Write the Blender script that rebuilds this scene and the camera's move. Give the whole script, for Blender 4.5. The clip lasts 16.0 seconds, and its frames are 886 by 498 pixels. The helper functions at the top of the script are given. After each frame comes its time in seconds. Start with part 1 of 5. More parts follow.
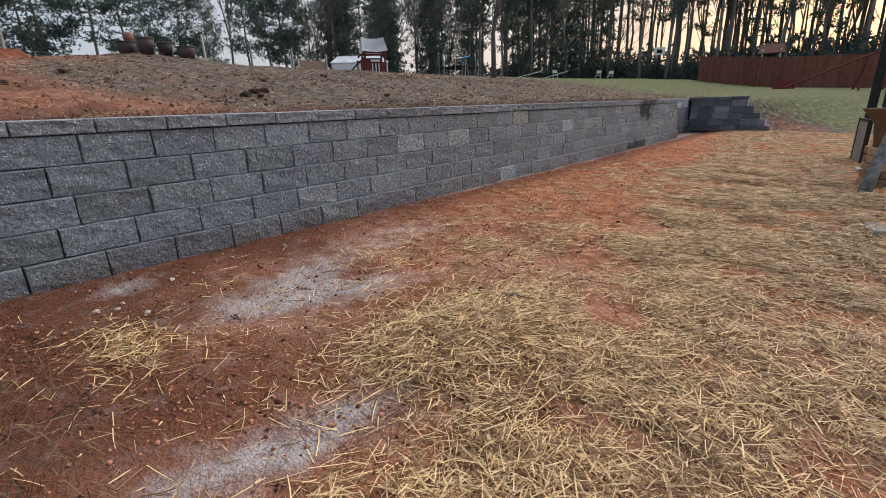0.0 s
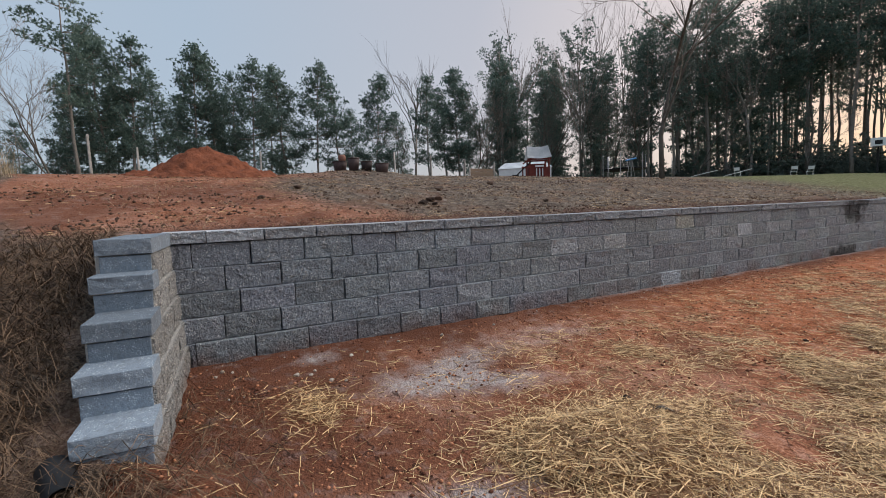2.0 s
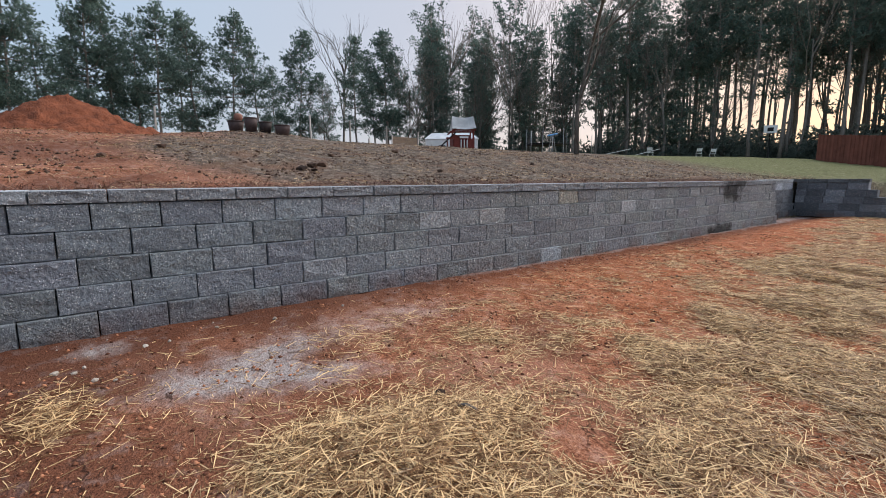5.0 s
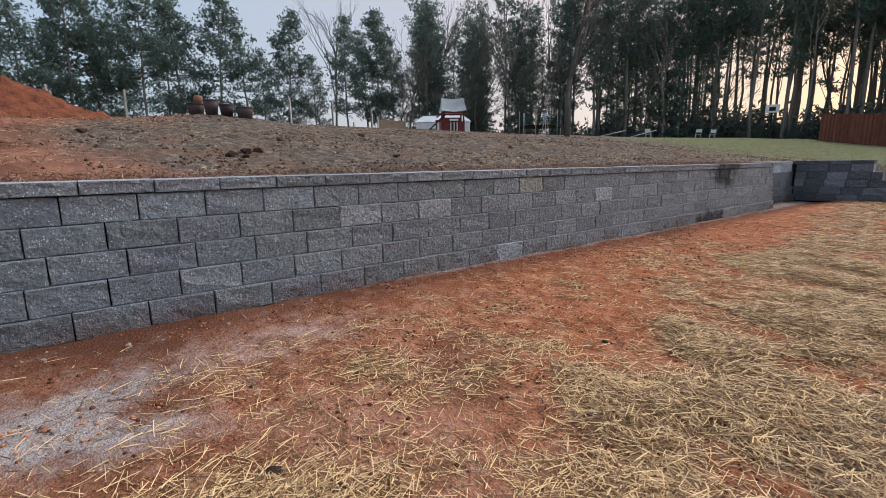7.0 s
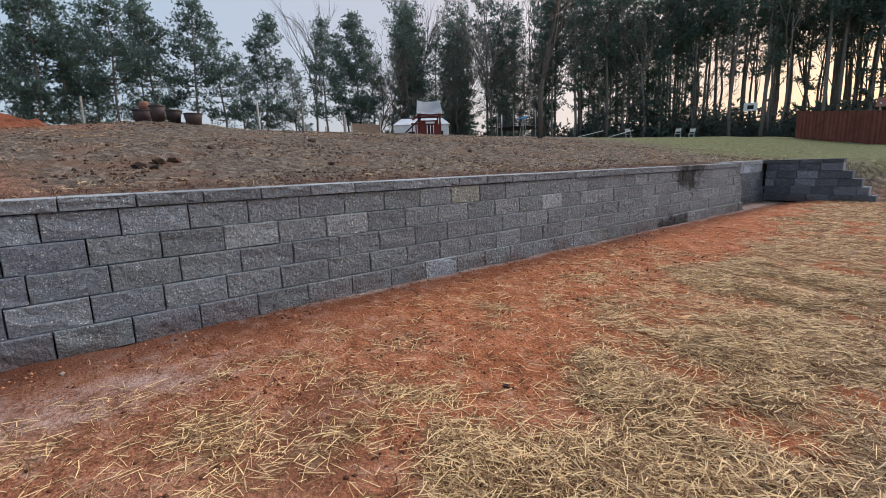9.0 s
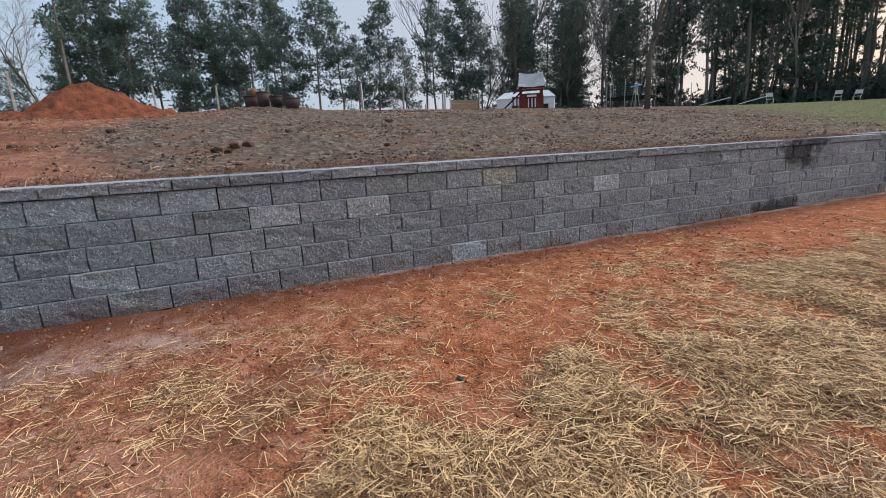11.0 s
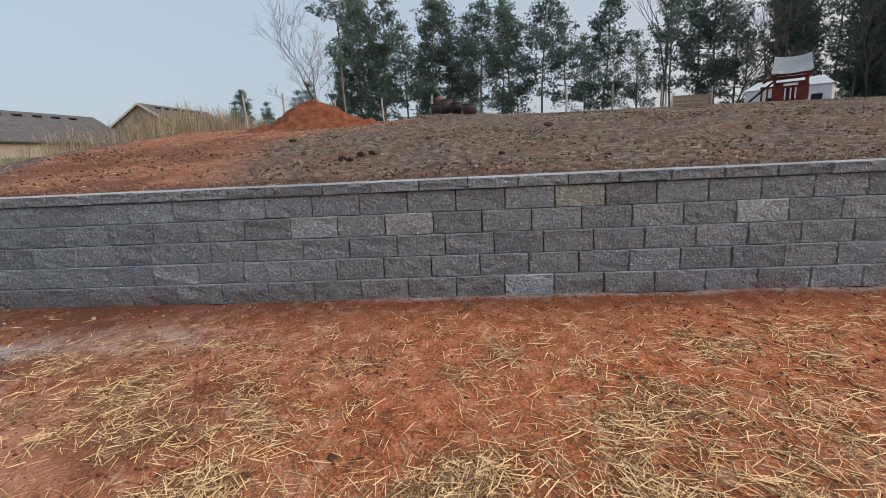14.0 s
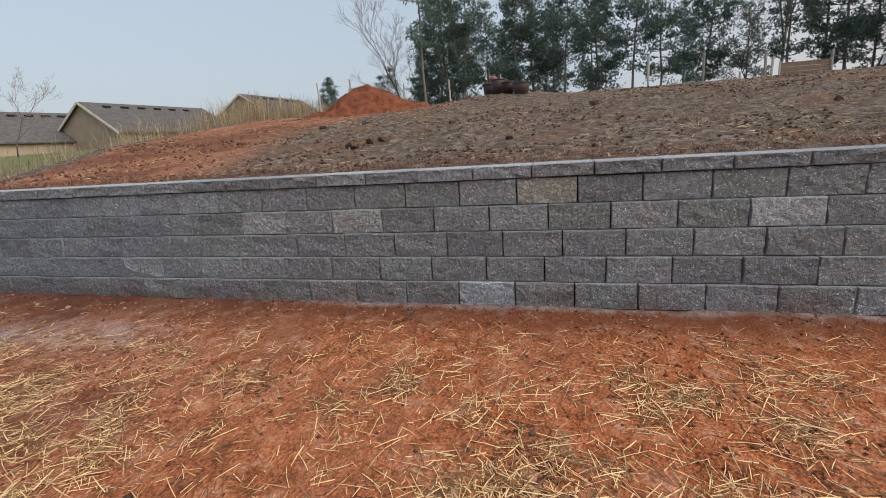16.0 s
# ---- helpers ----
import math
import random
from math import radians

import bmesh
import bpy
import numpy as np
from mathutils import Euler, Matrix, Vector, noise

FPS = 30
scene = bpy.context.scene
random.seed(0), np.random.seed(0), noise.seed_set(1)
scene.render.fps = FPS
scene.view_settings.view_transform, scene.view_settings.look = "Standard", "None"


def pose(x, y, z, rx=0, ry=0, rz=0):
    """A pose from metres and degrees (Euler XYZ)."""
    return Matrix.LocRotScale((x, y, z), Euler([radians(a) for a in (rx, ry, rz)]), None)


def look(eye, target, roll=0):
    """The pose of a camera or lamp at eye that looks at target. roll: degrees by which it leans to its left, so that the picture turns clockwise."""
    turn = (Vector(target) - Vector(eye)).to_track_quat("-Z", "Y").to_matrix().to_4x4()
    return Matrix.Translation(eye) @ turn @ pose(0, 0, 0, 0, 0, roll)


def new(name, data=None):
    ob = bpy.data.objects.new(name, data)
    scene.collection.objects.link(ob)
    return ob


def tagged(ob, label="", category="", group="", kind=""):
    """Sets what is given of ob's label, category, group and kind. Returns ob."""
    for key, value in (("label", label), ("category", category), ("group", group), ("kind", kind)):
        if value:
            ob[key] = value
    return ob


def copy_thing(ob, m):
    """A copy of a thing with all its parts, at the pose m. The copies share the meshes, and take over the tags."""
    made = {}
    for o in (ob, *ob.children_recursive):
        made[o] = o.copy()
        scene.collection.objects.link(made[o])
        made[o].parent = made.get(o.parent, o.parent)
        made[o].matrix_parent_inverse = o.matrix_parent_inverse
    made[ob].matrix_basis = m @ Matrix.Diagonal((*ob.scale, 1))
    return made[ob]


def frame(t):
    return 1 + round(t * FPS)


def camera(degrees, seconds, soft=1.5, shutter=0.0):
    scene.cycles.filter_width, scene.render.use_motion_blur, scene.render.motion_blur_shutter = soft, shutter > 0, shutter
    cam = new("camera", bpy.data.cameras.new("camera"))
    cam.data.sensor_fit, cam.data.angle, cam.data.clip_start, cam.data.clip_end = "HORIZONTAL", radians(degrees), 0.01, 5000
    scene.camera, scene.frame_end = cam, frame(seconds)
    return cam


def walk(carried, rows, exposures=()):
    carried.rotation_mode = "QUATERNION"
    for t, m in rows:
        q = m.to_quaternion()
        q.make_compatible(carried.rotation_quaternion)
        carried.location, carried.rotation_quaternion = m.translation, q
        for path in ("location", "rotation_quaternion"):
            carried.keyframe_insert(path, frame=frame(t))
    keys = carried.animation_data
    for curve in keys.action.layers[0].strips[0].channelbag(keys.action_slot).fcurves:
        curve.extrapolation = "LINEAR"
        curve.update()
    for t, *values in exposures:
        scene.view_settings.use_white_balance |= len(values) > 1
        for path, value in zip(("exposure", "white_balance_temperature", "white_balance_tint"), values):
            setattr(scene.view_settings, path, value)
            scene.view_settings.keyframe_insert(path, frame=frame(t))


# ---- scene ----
cam = camera(88.4, 16.0, 0.95)
PATH = [
    (0, (0.198, 0.239, 1.117), (-1.063, 1.67, 0.516), -1.7),
    (0.5, (0.243, 0.33, 1.112), (-1.146, 1.657, 0.555), -2.9),
    (1, (0.265, 0.28, 1.153), (-1.286, 1.467, 0.724), -3.6),
    (1.5, (0.356, 0.153, 1.178), (-1.317, 1.215, 0.906), -2.9),
    (2, (0.479, 0.099, 1.2), (-1.262, 1.068, 1.032), -2.1),
    (2.5, (0.582, 0.14, 1.207), (-1.209, 1.021, 1.082), -1.8),
    (3, (0.668, 0.18, 1.198), (-1.111, 1.083, 1.064), -1.8),
    (3.5, (0.745, 0.29, 1.184), (-0.96, 1.321, 1.012), -1.4),
    (4, (0.719, 0.474, 1.161), (-0.891, 1.64, 0.936), -0.5),
    (4.2, (0.68, 0.583, 1.149), (-0.897, 1.789, 0.901), -0.2),
    (6.3, (0.319, 1.752, 1.197), (-1.267, 2.915, 0.83), -0.2),
    (6.5, (0.295, 1.847, 1.185), (-1.286, 3.017, 0.819), -0.3),
    (7, (0.31, 2.138, 1.187), (-1.256, 3.326, 0.819), -0.8),
    (7.5, (0.322, 2.372, 1.184), (-1.218, 3.596, 0.823), -1.0),
    (8, (0.259, 2.641, 1.207), (-1.257, 3.9, 0.86), -1.2),
    (8.2, (0.265, 2.728, 1.213), (-1.246, 3.994, 0.873), -1.4),
    (10.3, (0.575, 3.632, 1.269), (-1.098, 4.641, 0.841), -2.6),
    (10.5, (0.638, 3.708, 1.265), (-1.063, 4.667, 0.831), -2.7),
    (11, (0.788, 3.893, 1.28), (-0.989, 4.695, 0.835), -2.7),
    (11.5, (0.788, 4.133, 1.251), (-1.055, 4.766, 0.799), -2.9),
    (12, (0.776, 4.378, 1.286), (-1.12, 4.818, 0.827), -3.5),
    (12.5, (0.756, 4.724, 1.292), (-1.175, 4.994, 0.847), -3.9),
    (13, (0.692, 5.05, 1.292), (-1.257, 5.192, 0.864), -3.7),
    (13.5, (0.556, 5.392, 1.321), (-1.403, 5.41, 0.918), -3.0),
    (14, (0.453, 5.714, 1.298), (-1.505, 5.592, 0.904), -2.7),
    (14.5, (0.336, 5.989, 1.307), (-1.604, 5.74, 0.889), -2.6),
    (15, (0.083, 6.295, 1.257), (-1.836, 5.946, 0.813), -2.6),
    (15.5, (-0.116, 6.52, 1.307), (-2.015, 6.086, 0.855), -3.1),
    (16, (-0.215, 6.822, 1.293), (-2.101, 6.328, 0.846), -3.7),
]
walk(cam, [(t, look(eye, target, roll)) for t, eye, target, roll in PATH],
     [(0.0, 0.58, 6300, 10), (1.0, 0.60, 6300, 10), (2.0, 0.45, 6350, 10), (3.0, 0.49, 6350, 10), (4.0, 0.74, 6250, 10), (6.5, 0.60, 6150, 10), (11.5, 0.62, 6150, 10), (14.5, 0.56, 6550, 10), (16.0, 0.59, 6650, 10)])

# ==== world, sun, exposure ====
SUN_AZ = 12.0       # degrees east of +y
SUN_EL = 3.0
world = bpy.data.worlds.new("dusk_sky")
scene.world = world
world.use_nodes = True
wn = world.node_tree
sky = wn.nodes.new("ShaderNodeTexSky")
sky.sky_type = "NISHITA"
sky.sun_disc = False
sky.sun_elevation = radians(SUN_EL)
sky.sun_rotation = radians(SUN_AZ)
sky.air_density, sky.dust_density, sky.ozone_density = 1.0, 2.5, 1.5
# a thin even veil of high cloud over the clear sky
veil = wn.nodes.new("ShaderNodeMix")
veil.data_type, veil.blend_type = "RGBA", "ADD"
veil.inputs[0].default_value = 1.0
# pale blue away from the sunset, pink and then orange towards it
way = wn.nodes.new("ShaderNodeTexCoord")
dot = wn.nodes.new("ShaderNodeVectorMath")
dot.operation = "DOT_PRODUCT"
dot.inputs[1].default_value = (math.sin(radians(2)), math.cos(radians(2)), 0.02)
wn.links.new(way.outputs["Generated"], dot.inputs[0])
tone = wn.nodes.new("ShaderNodeValToRGB")
for i, (p, c) in enumerate([(0.0, (2.05, 2.45, 2.85)), (0.5, (2.5, 2.5, 2.65)), (0.82, (3.7, 3.15, 2.85)), (1.0, (4.6, 3.1, 1.9))]):
    e = tone.color_ramp.elements[0] if i == 0 else tone.color_ramp.elements[-1] if i == 3 else tone.color_ramp.elements.new(p)
    e.position, e.color = p, (*c, 1.0)
wn.links.new(dot.outputs["Value"], tone.inputs["Fac"])
wn.links.new(tone.outputs["Color"], veil.inputs[7])
thin = wn.nodes.new("ShaderNodeMix")
thin.data_type, thin.blend_type = "RGBA", "MULTIPLY"
thin.inputs[0].default_value = 1.0
thin.inputs[7].default_value = (0.38, 0.345, 0.44, 1.0)
wn.links.new(sky.outputs["Color"], thin.inputs[6])
wn.links.new(thin.outputs[2], veil.inputs[6])
wn.links.new(veil.outputs[2], wn.nodes["Background"].inputs["Color"])
wn.nodes["Background"].inputs["Strength"].default_value = 0.14
sun_data = bpy.data.lights.new("sun", "SUN")
sun_data.energy, sun_data.angle, sun_data.color = 2.3, radians(60), (1.0, 0.93, 0.86)
sun = new("sun", sun_data)
sun.matrix_world = look((0, 0, 30), (-math.sin(radians(SUN_AZ)), -math.cos(radians(SUN_AZ)), 30 - math.tan(radians(40))))
scene.view_settings.exposure = 0.6

# ==== materials ====
rng = np.random.default_rng(7)


def material(name, rough=0.9):
    m = bpy.data.materials.new(name)
    m.use_nodes = True
    nt = m.node_tree
    b = nt.nodes["Principled BSDF"]
    b.inputs["Roughness"].default_value = rough
    b.inputs["Specular IOR Level"].default_value = 0.25
    return m, nt, b


def node(nt, kind, **values):
    n = nt.nodes.new(kind)
    for k, v in values.items():
        if k in n.inputs:
            n.inputs[k].default_value = v
    return n


def noise_tex(nt, coord, scale, detail=4.0, rough=0.55):
    n = node(nt, "ShaderNodeTexNoise", Scale=scale, Detail=detail, Roughness=rough)
    nt.links.new(coord, n.inputs["Vector"])
    return n.outputs["Fac"]


def ramp(nt, fac, stops):
    r = nt.nodes.new("ShaderNodeValToRGB")
    els = r.color_ramp.elements
    while len(els) < len(stops):
        els.new(0.5)
    for e, (p, c) in zip(els, stops):
        e.position, e.color = p, (*c, 1.0)
    nt.links.new(fac, r.inputs["Fac"])
    return r.outputs["Color"]


def mix(nt, fac, a, b, mode="MIX"):
    n = nt.nodes.new("ShaderNodeMix")
    n.data_type, n.blend_type = "RGBA", mode
    for val, idx in ((fac, 0), (a, 6), (b, 7)):
        if hasattr(val, "is_linked"):
            nt.links.new(val, n.inputs[idx])
        elif idx == 0:
            n.inputs[idx].default_value = val
        else:
            n.inputs[idx].default_value = (*val, 1.0)
    return n.outputs[2]


def bump(nt, b, height, strength, distance):
    n = node(nt, "ShaderNodeBump", Strength=strength, Distance=distance)
    nt.links.new(height, n.inputs["Height"])
    nt.links.new(n.outputs["Normal"], b.inputs["Normal"])


def coords(nt, which="Object"):
    return nt.nodes.new("ShaderNodeTexCoord").outputs[which]


def world_pos(nt):
    return nt.nodes.new("ShaderNodeNewGeometry").outputs["Position"]


def maths(nt, op, a, b=None, clamp=False):
    n = nt.nodes.new("ShaderNodeMath")
    n.operation, n.use_clamp = op, clamp
    for i, v in enumerate((a, b)):
        if v is None:
            continue
        if hasattr(v, "is_linked"):
            nt.links.new(v, n.inputs[i])
        else:
            n.inputs[i].default_value = v
    return n.outputs[0]


def simple(name, c1, c2, scale=6.0, rough=0.85, bump_amount=0.2, bump_dist=0.01, island=0.0, obj_random=0.0, metal=0.0):
    """A mottled material: two colours by noise at two scales, with optional change per island or object."""
    m, nt, b = material(name, rough)
    p = world_pos(nt)
    f = noise_tex(nt, p, scale)
    g = noise_tex(nt, p, scale * 9, 3.0)
    fac = maths(nt, "ADD", maths(nt, "MULTIPLY", f, 0.6), maths(nt, "MULTIPLY", g, 0.4))
    if island:
        r = nt.nodes.new("ShaderNodeNewGeometry").outputs["Random Per Island"]
        fac = maths(nt, "ADD", fac, maths(nt, "MULTIPLY", maths(nt, "SUBTRACT", r, 0.5), island))
    if obj_random:
        r = nt.nodes.new("ShaderNodeObjectInfo").outputs["Random"]
        fac = maths(nt, "ADD", fac, maths(nt, "MULTIPLY", maths(nt, "SUBTRACT", r, 0.5), obj_random))
    nt.links.new(ramp(nt, fac, [(0.3, c1), (0.7, c2)]), b.inputs["Base Color"])
    b.inputs["Metallic"].default_value = metal
    if bump_amount:
        bump(nt, b, g, bump_amount, bump_dist)
    return m


def block_material(name, relief, grain=1.0):
    m, nt, b = material(name, 0.93)
    p = world_pos(nt)
    info = nt.nodes.new("ShaderNodeObjectInfo")
    big = noise_tex(nt, p, 2.2, 3.0)
    mid = noise_tex(nt, p, 36.0, 3.0, 0.6)
    fine = noise_tex(nt, p, 150.0, 2.0, 0.6)
    chip = node(nt, "ShaderNodeTexVoronoi", Scale=95.0)
    nt.links.new(p, chip.inputs["Vector"])
    tone_of = nt.nodes.new("ShaderNodeSeparateColor")
    nt.links.new(chip.outputs["Color"], tone_of.inputs[0])
    chips = maths(nt, "ADD", 0.5, maths(nt, "MULTIPLY", maths(nt, "SUBTRACT", tone_of.outputs["Red"], 0.5), 0.22))
    fac = maths(nt, "ADD", maths(nt, "MULTIPLY", mid, 0.55), maths(nt, "MULTIPLY", chips, 0.45))
    low_c, high_c = [tuple(0.33 + (q - 0.33) * grain for q in c) for c in ((0.245, 0.262, 0.282), (0.50, 0.53, 0.56))]
    base = ramp(nt, fac, [(0.36, low_c), (0.5, (0.36, 0.387, 0.418)), (0.64, high_c)])
    # rusty aggregate in soft patches
    rust = ramp(nt, noise_tex(nt, p, 9.0, 4.0, 0.7), [(0.52, (0, 0, 0)), (0.68, (1, 1, 1))])
    base = mix(nt, maths(nt, "MULTIPLY", rust, 0.15), base, mix(nt, fine, (0.20, 0.165, 0.13), (0.42, 0.36, 0.29)))
    vor = node(nt, "ShaderNodeTexVoronoi", Scale=58.0 if grain == 1.0 else 120.0)
    nt.links.new(p, vor.inputs["Vector"])
    speck = ramp(nt, vor.outputs["Distance"], [(0.26, (1, 1, 1)), (0.34, (0, 0, 0))])
    keep = ramp(nt, noise_tex(nt, p, 22.0, 2.0), [(0.50, (0, 0, 0)), (0.54, (1, 1, 1))])
    speck = mix(nt, 1.0, speck, keep, "MULTIPLY")
    base = mix(nt, maths(nt, "MULTIPLY", speck, 0.85), base, (0.92, 0.92, 0.90))
    base = mix(nt, 1.0, base, (0.88, 0.88, 0.88), "MULTIPLY")
    base = mix(nt, 1.0, base, info.outputs["Color"], "MULTIPLY")
    lift = maths(nt, "ADD", 0.9, maths(nt, "MULTIPLY", info.outputs["Random"], 0.2))
    comb = nt.nodes.new("ShaderNodeCombineColor")
    for i in range(3):
        nt.links.new(lift, comb.inputs[i])
    base = mix(nt, 1.0, base, comb.outputs[0], "MULTIPLY")
    # red clay splashed on the lowest course
    sep = nt.nodes.new("ShaderNodeSeparateXYZ")
    nt.links.new(p, sep.inputs[0])
    low = maths(nt, "SUBTRACT", 1.0, maths(nt, "DIVIDE", maths(nt, "ADD", sep.outputs["Z"], 0.05), 0.26), True)
    patch = ramp(nt, big, [(0.42, (0, 0, 0)), (0.62, (1, 1, 1))])
    splash = maths(nt, "MULTIPLY", maths(nt, "MULTIPLY", low, patch), 0.7)
    base = mix(nt, splash, base, (0.20, 0.085, 0.045))
    # soot and damp stains near the far end of the wall
    for cy, ry, cz, rz in ((12.75, 0.75, 1.05, 0.50), (11.95, 0.75, 0.0, 0.24)):
        dy = maths(nt, "POWER", maths(nt, "ABSOLUTE", maths(nt, "DIVIDE", maths(nt, "SUBTRACT", sep.outputs["Y"], cy), ry)), 2.0)
        dz = maths(nt, "POWER", maths(nt, "ABSOLUTE", maths(nt, "DIVIDE", maths(nt, "SUBTRACT", sep.outputs["Z"], cz), rz)), 2.0)
        rag = maths(nt, "MULTIPLY", maths(nt, "SUBTRACT", noise_tex(nt, p, 3.5, 4.0), 0.5), 3.0)
        soot = maths(nt, "MULTIPLY", maths(nt, "SUBTRACT", maths(nt, "ADD", 1.0, rag), maths(nt, "ADD", dy, dz)), 1.6, True)
        base = mix(nt, maths(nt, "MULTIPLY", soot, 0.8), base, (0.028, 0.027, 0.025))
    nt.links.new(base, b.inputs["Base Color"])
    h = maths(nt, "ADD", maths(nt, "MULTIPLY", mid, 0.9), maths(nt, "MULTIPLY", fine, 0.4))
    h = maths(nt, "ADD", h, maths(nt, "MULTIPLY", noise_tex(nt, p, 17.0, 3.0), 0.8))
    bump(nt, b, h, relief, 0.075)
    return m


def ground_material():
    """Weights in the sheet's colour attribute: red = bare clay, green = green lawn, blue = cement dust; alpha = straw cover."""
    m, nt, b = material("ground_soil", 0.95)
    p = world_pos(nt)
    att = nt.nodes.new("ShaderNodeAttribute")
    att.attribute_name = "cover"
    sep = nt.nodes.new("ShaderNodeSeparateColor")
    nt.links.new(att.outputs["Color"], sep.inputs[0])
    big = noise_tex(nt, p, 1.1, 4.0)
    mid = noise_tex(nt, p, 7.0, 5.0, 0.65)
    fine = noise_tex(nt, p, 55.0, 3.0, 0.65)
    grit = node(nt, "ShaderNodeTexVoronoi", Scale=75.0)
    nt.links.new(p, grit.inputs["Vector"])
    grain = nt.nodes.new("ShaderNodeSeparateColor")
    nt.links.new(grit.outputs["Color"], grain.inputs[0])
    speck = maths(nt, "MULTIPLY", maths(nt, "SUBTRACT", grain.outputs["Red"], 0.5), 0.085)
    f = maths(nt, "ADD", maths(nt, "ADD", maths(nt, "MULTIPLY", mid, 0.5), maths(nt, "MULTIPLY", fine, 0.5)), speck)
    clay = ramp(nt, f, [(0.36, (0.14, 0.048, 0.026)), (0.5, (0.39, 0.150, 0.078)), (0.62, (0.60, 0.285, 0.165))])
    dusty = mix(nt, ramp(nt, big, [(0.45, (0, 0, 0)), (0.7, (1, 1, 1))]), clay, mix(nt, f, (0.36, 0.145, 0.085), (0.64, 0.35, 0.24)))
    field = ramp(nt, f, [(0.39, (0.035, 0.026, 0.021)), (0.5, (0.145, 0.110, 0.086)), (0.61, (0.32, 0.26, 0.20))])
    fieldred = mix(nt, ramp(nt, big, [(0.52, (0, 0, 0)), (0.72, (1, 1, 1))]), field, (0.20, 0.115, 0.075))
    lawn = ramp(nt, f, [(0.3, (0.07, 0.085, 0.03)), (0.5, (0.17, 0.18, 0.072)), (0.72, (0.33, 0.30, 0.15))])
    cement = ramp(nt, f, [(0.36, (0.36, 0.315, 0.305)), (0.64, (0.62, 0.57, 0.56))])
    straw = ramp(nt, f, [(0.38, (0.15, 0.078, 0.038)), (0.5, (0.40, 0.245, 0.125)), (0.62, (0.64, 0.46, 0.255))])
    jitter = maths(nt, "MULTIPLY", maths(nt, "SUBTRACT", mid, 0.5), 1.1)
    wet = nt.nodes.new("ShaderNodeAttribute")
    wet.attribute_name = "damp"

    def weight(src, gain=0.35):
        # a ragged border round the weight
        return maths(nt, "DIVIDE", maths(nt, "ADD", maths(nt, "SUBTRACT", src, 0.5 - gain / 2), jitter), gain, True)

    # fresher orange clay farther along the wall
    place_y = nt.nodes.new("ShaderNodeSeparateXYZ")
    nt.links.new(p, place_y.inputs[0])
    fresh = maths(nt, "MULTIPLY", maths(nt, "ADD", maths(nt, "SUBTRACT", place_y.outputs["Y"], 3.0), maths(nt, "MULTIPLY", jitter, 2.0)), 0.35, True)
    dusty = mix(nt, maths(nt, "MULTIPLY", fresh, 0.7), dusty, ramp(nt, f, [(0.36, (0.18, 0.047, 0.016)), (0.5, (0.52, 0.148, 0.046)), (0.62, (0.74, 0.27, 0.105))]))
    damp = maths(nt, "MULTIPLY", wet.outputs["Fac"], maths(nt, "ADD", 0.45, maths(nt, "MULTIPLY", mid, 0.9)), True)
    dusty = mix(nt, damp, dusty, mix(nt, f, (0.06, 0.023, 0.014), (0.22, 0.078, 0.040)))
    crack = node(nt, "ShaderNodeTexVoronoi", Scale=2.3)
    crack.feature = "DISTANCE_TO_EDGE"
    warp = nt.nodes.new("ShaderNodeVectorMath")
    warp.operation = "ADD"
    wob = node(nt, "ShaderNodeTexNoise", Scale=6.0, Detail=3.0)
    nt.links.new(p, wob.inputs["Vector"])
    small = nt.nodes.new("ShaderNodeVectorMath")
    small.operation = "SCALE"
    small.inputs["Scale"].default_value = 0.25
    nt.links.new(wob.outputs["Color"], small.inputs[0])
    nt.links.new(p, warp.inputs[0])
    nt.links.new(small.outputs[0], warp.inputs[1])
    nt.links.new(warp.outputs[0], crack.inputs["Vector"])
    line = ramp(nt, crack.outputs["Distance"], [(0.004, (1, 1, 1)), (0.016, (0, 0, 0))])
    some = ramp(nt, noise_tex(nt, p, 1.7, 2.0), [(0.52, (0, 0, 0)), (0.6, (1, 1, 1))])
    col = mix(nt, weight(sep.outputs["Red"], 0.5), fieldred, dusty)
    col = mix(nt, weight(sep.outputs["Green"], 0.6), col, lawn)
    col = mix(nt, maths(nt, "MULTIPLY", weight(att.outputs["Alpha"], 0.5), 0.72), col, straw)
    col = mix(nt, maths(nt, "MULTIPLY", maths(nt, "MULTIPLY", weight(maths(nt, "ADD", sep.outputs["Blue"], 0.12), 0.7), ramp(nt, noise_tex(nt, p, 11.0, 6.0, 0.75), [(0.34, (0.3, 0.3, 0.3)), (0.5, (1, 1, 1))])), 0.85), col, cement)
    col = mix(nt, maths(nt, "MULTIPLY", maths(nt, "MULTIPLY", mix(nt, 1.0, line, some, "MULTIPLY"), sep.outputs["Red"]), 0.85), col, (0.05, 0.02, 0.012))
    nt.links.new(col, b.inputs["Base Color"])
    bump(nt, b, f, 1.0, 0.07)
    return m


def leafy(m, share):
    """Lets part of the light through the leaf."""
    nt = m.node_tree
    b = nt.nodes["Principled BSDF"]
    tl = nt.nodes.new("ShaderNodeBsdfTranslucent")
    link = b.inputs["Base Color"].links[0]
    nt.links.new(link.from_socket, tl.inputs["Color"])
    mx = nt.nodes.new("ShaderNodeMixShader")
    mx.inputs[0].default_value = share
    nt.links.new(b.outputs[0], mx.inputs[1])
    nt.links.new(tl.outputs[0], mx.inputs[2])
    nt.links.new(mx.outputs[0], nt.nodes["Material Output"].inputs["Surface"])
    return m


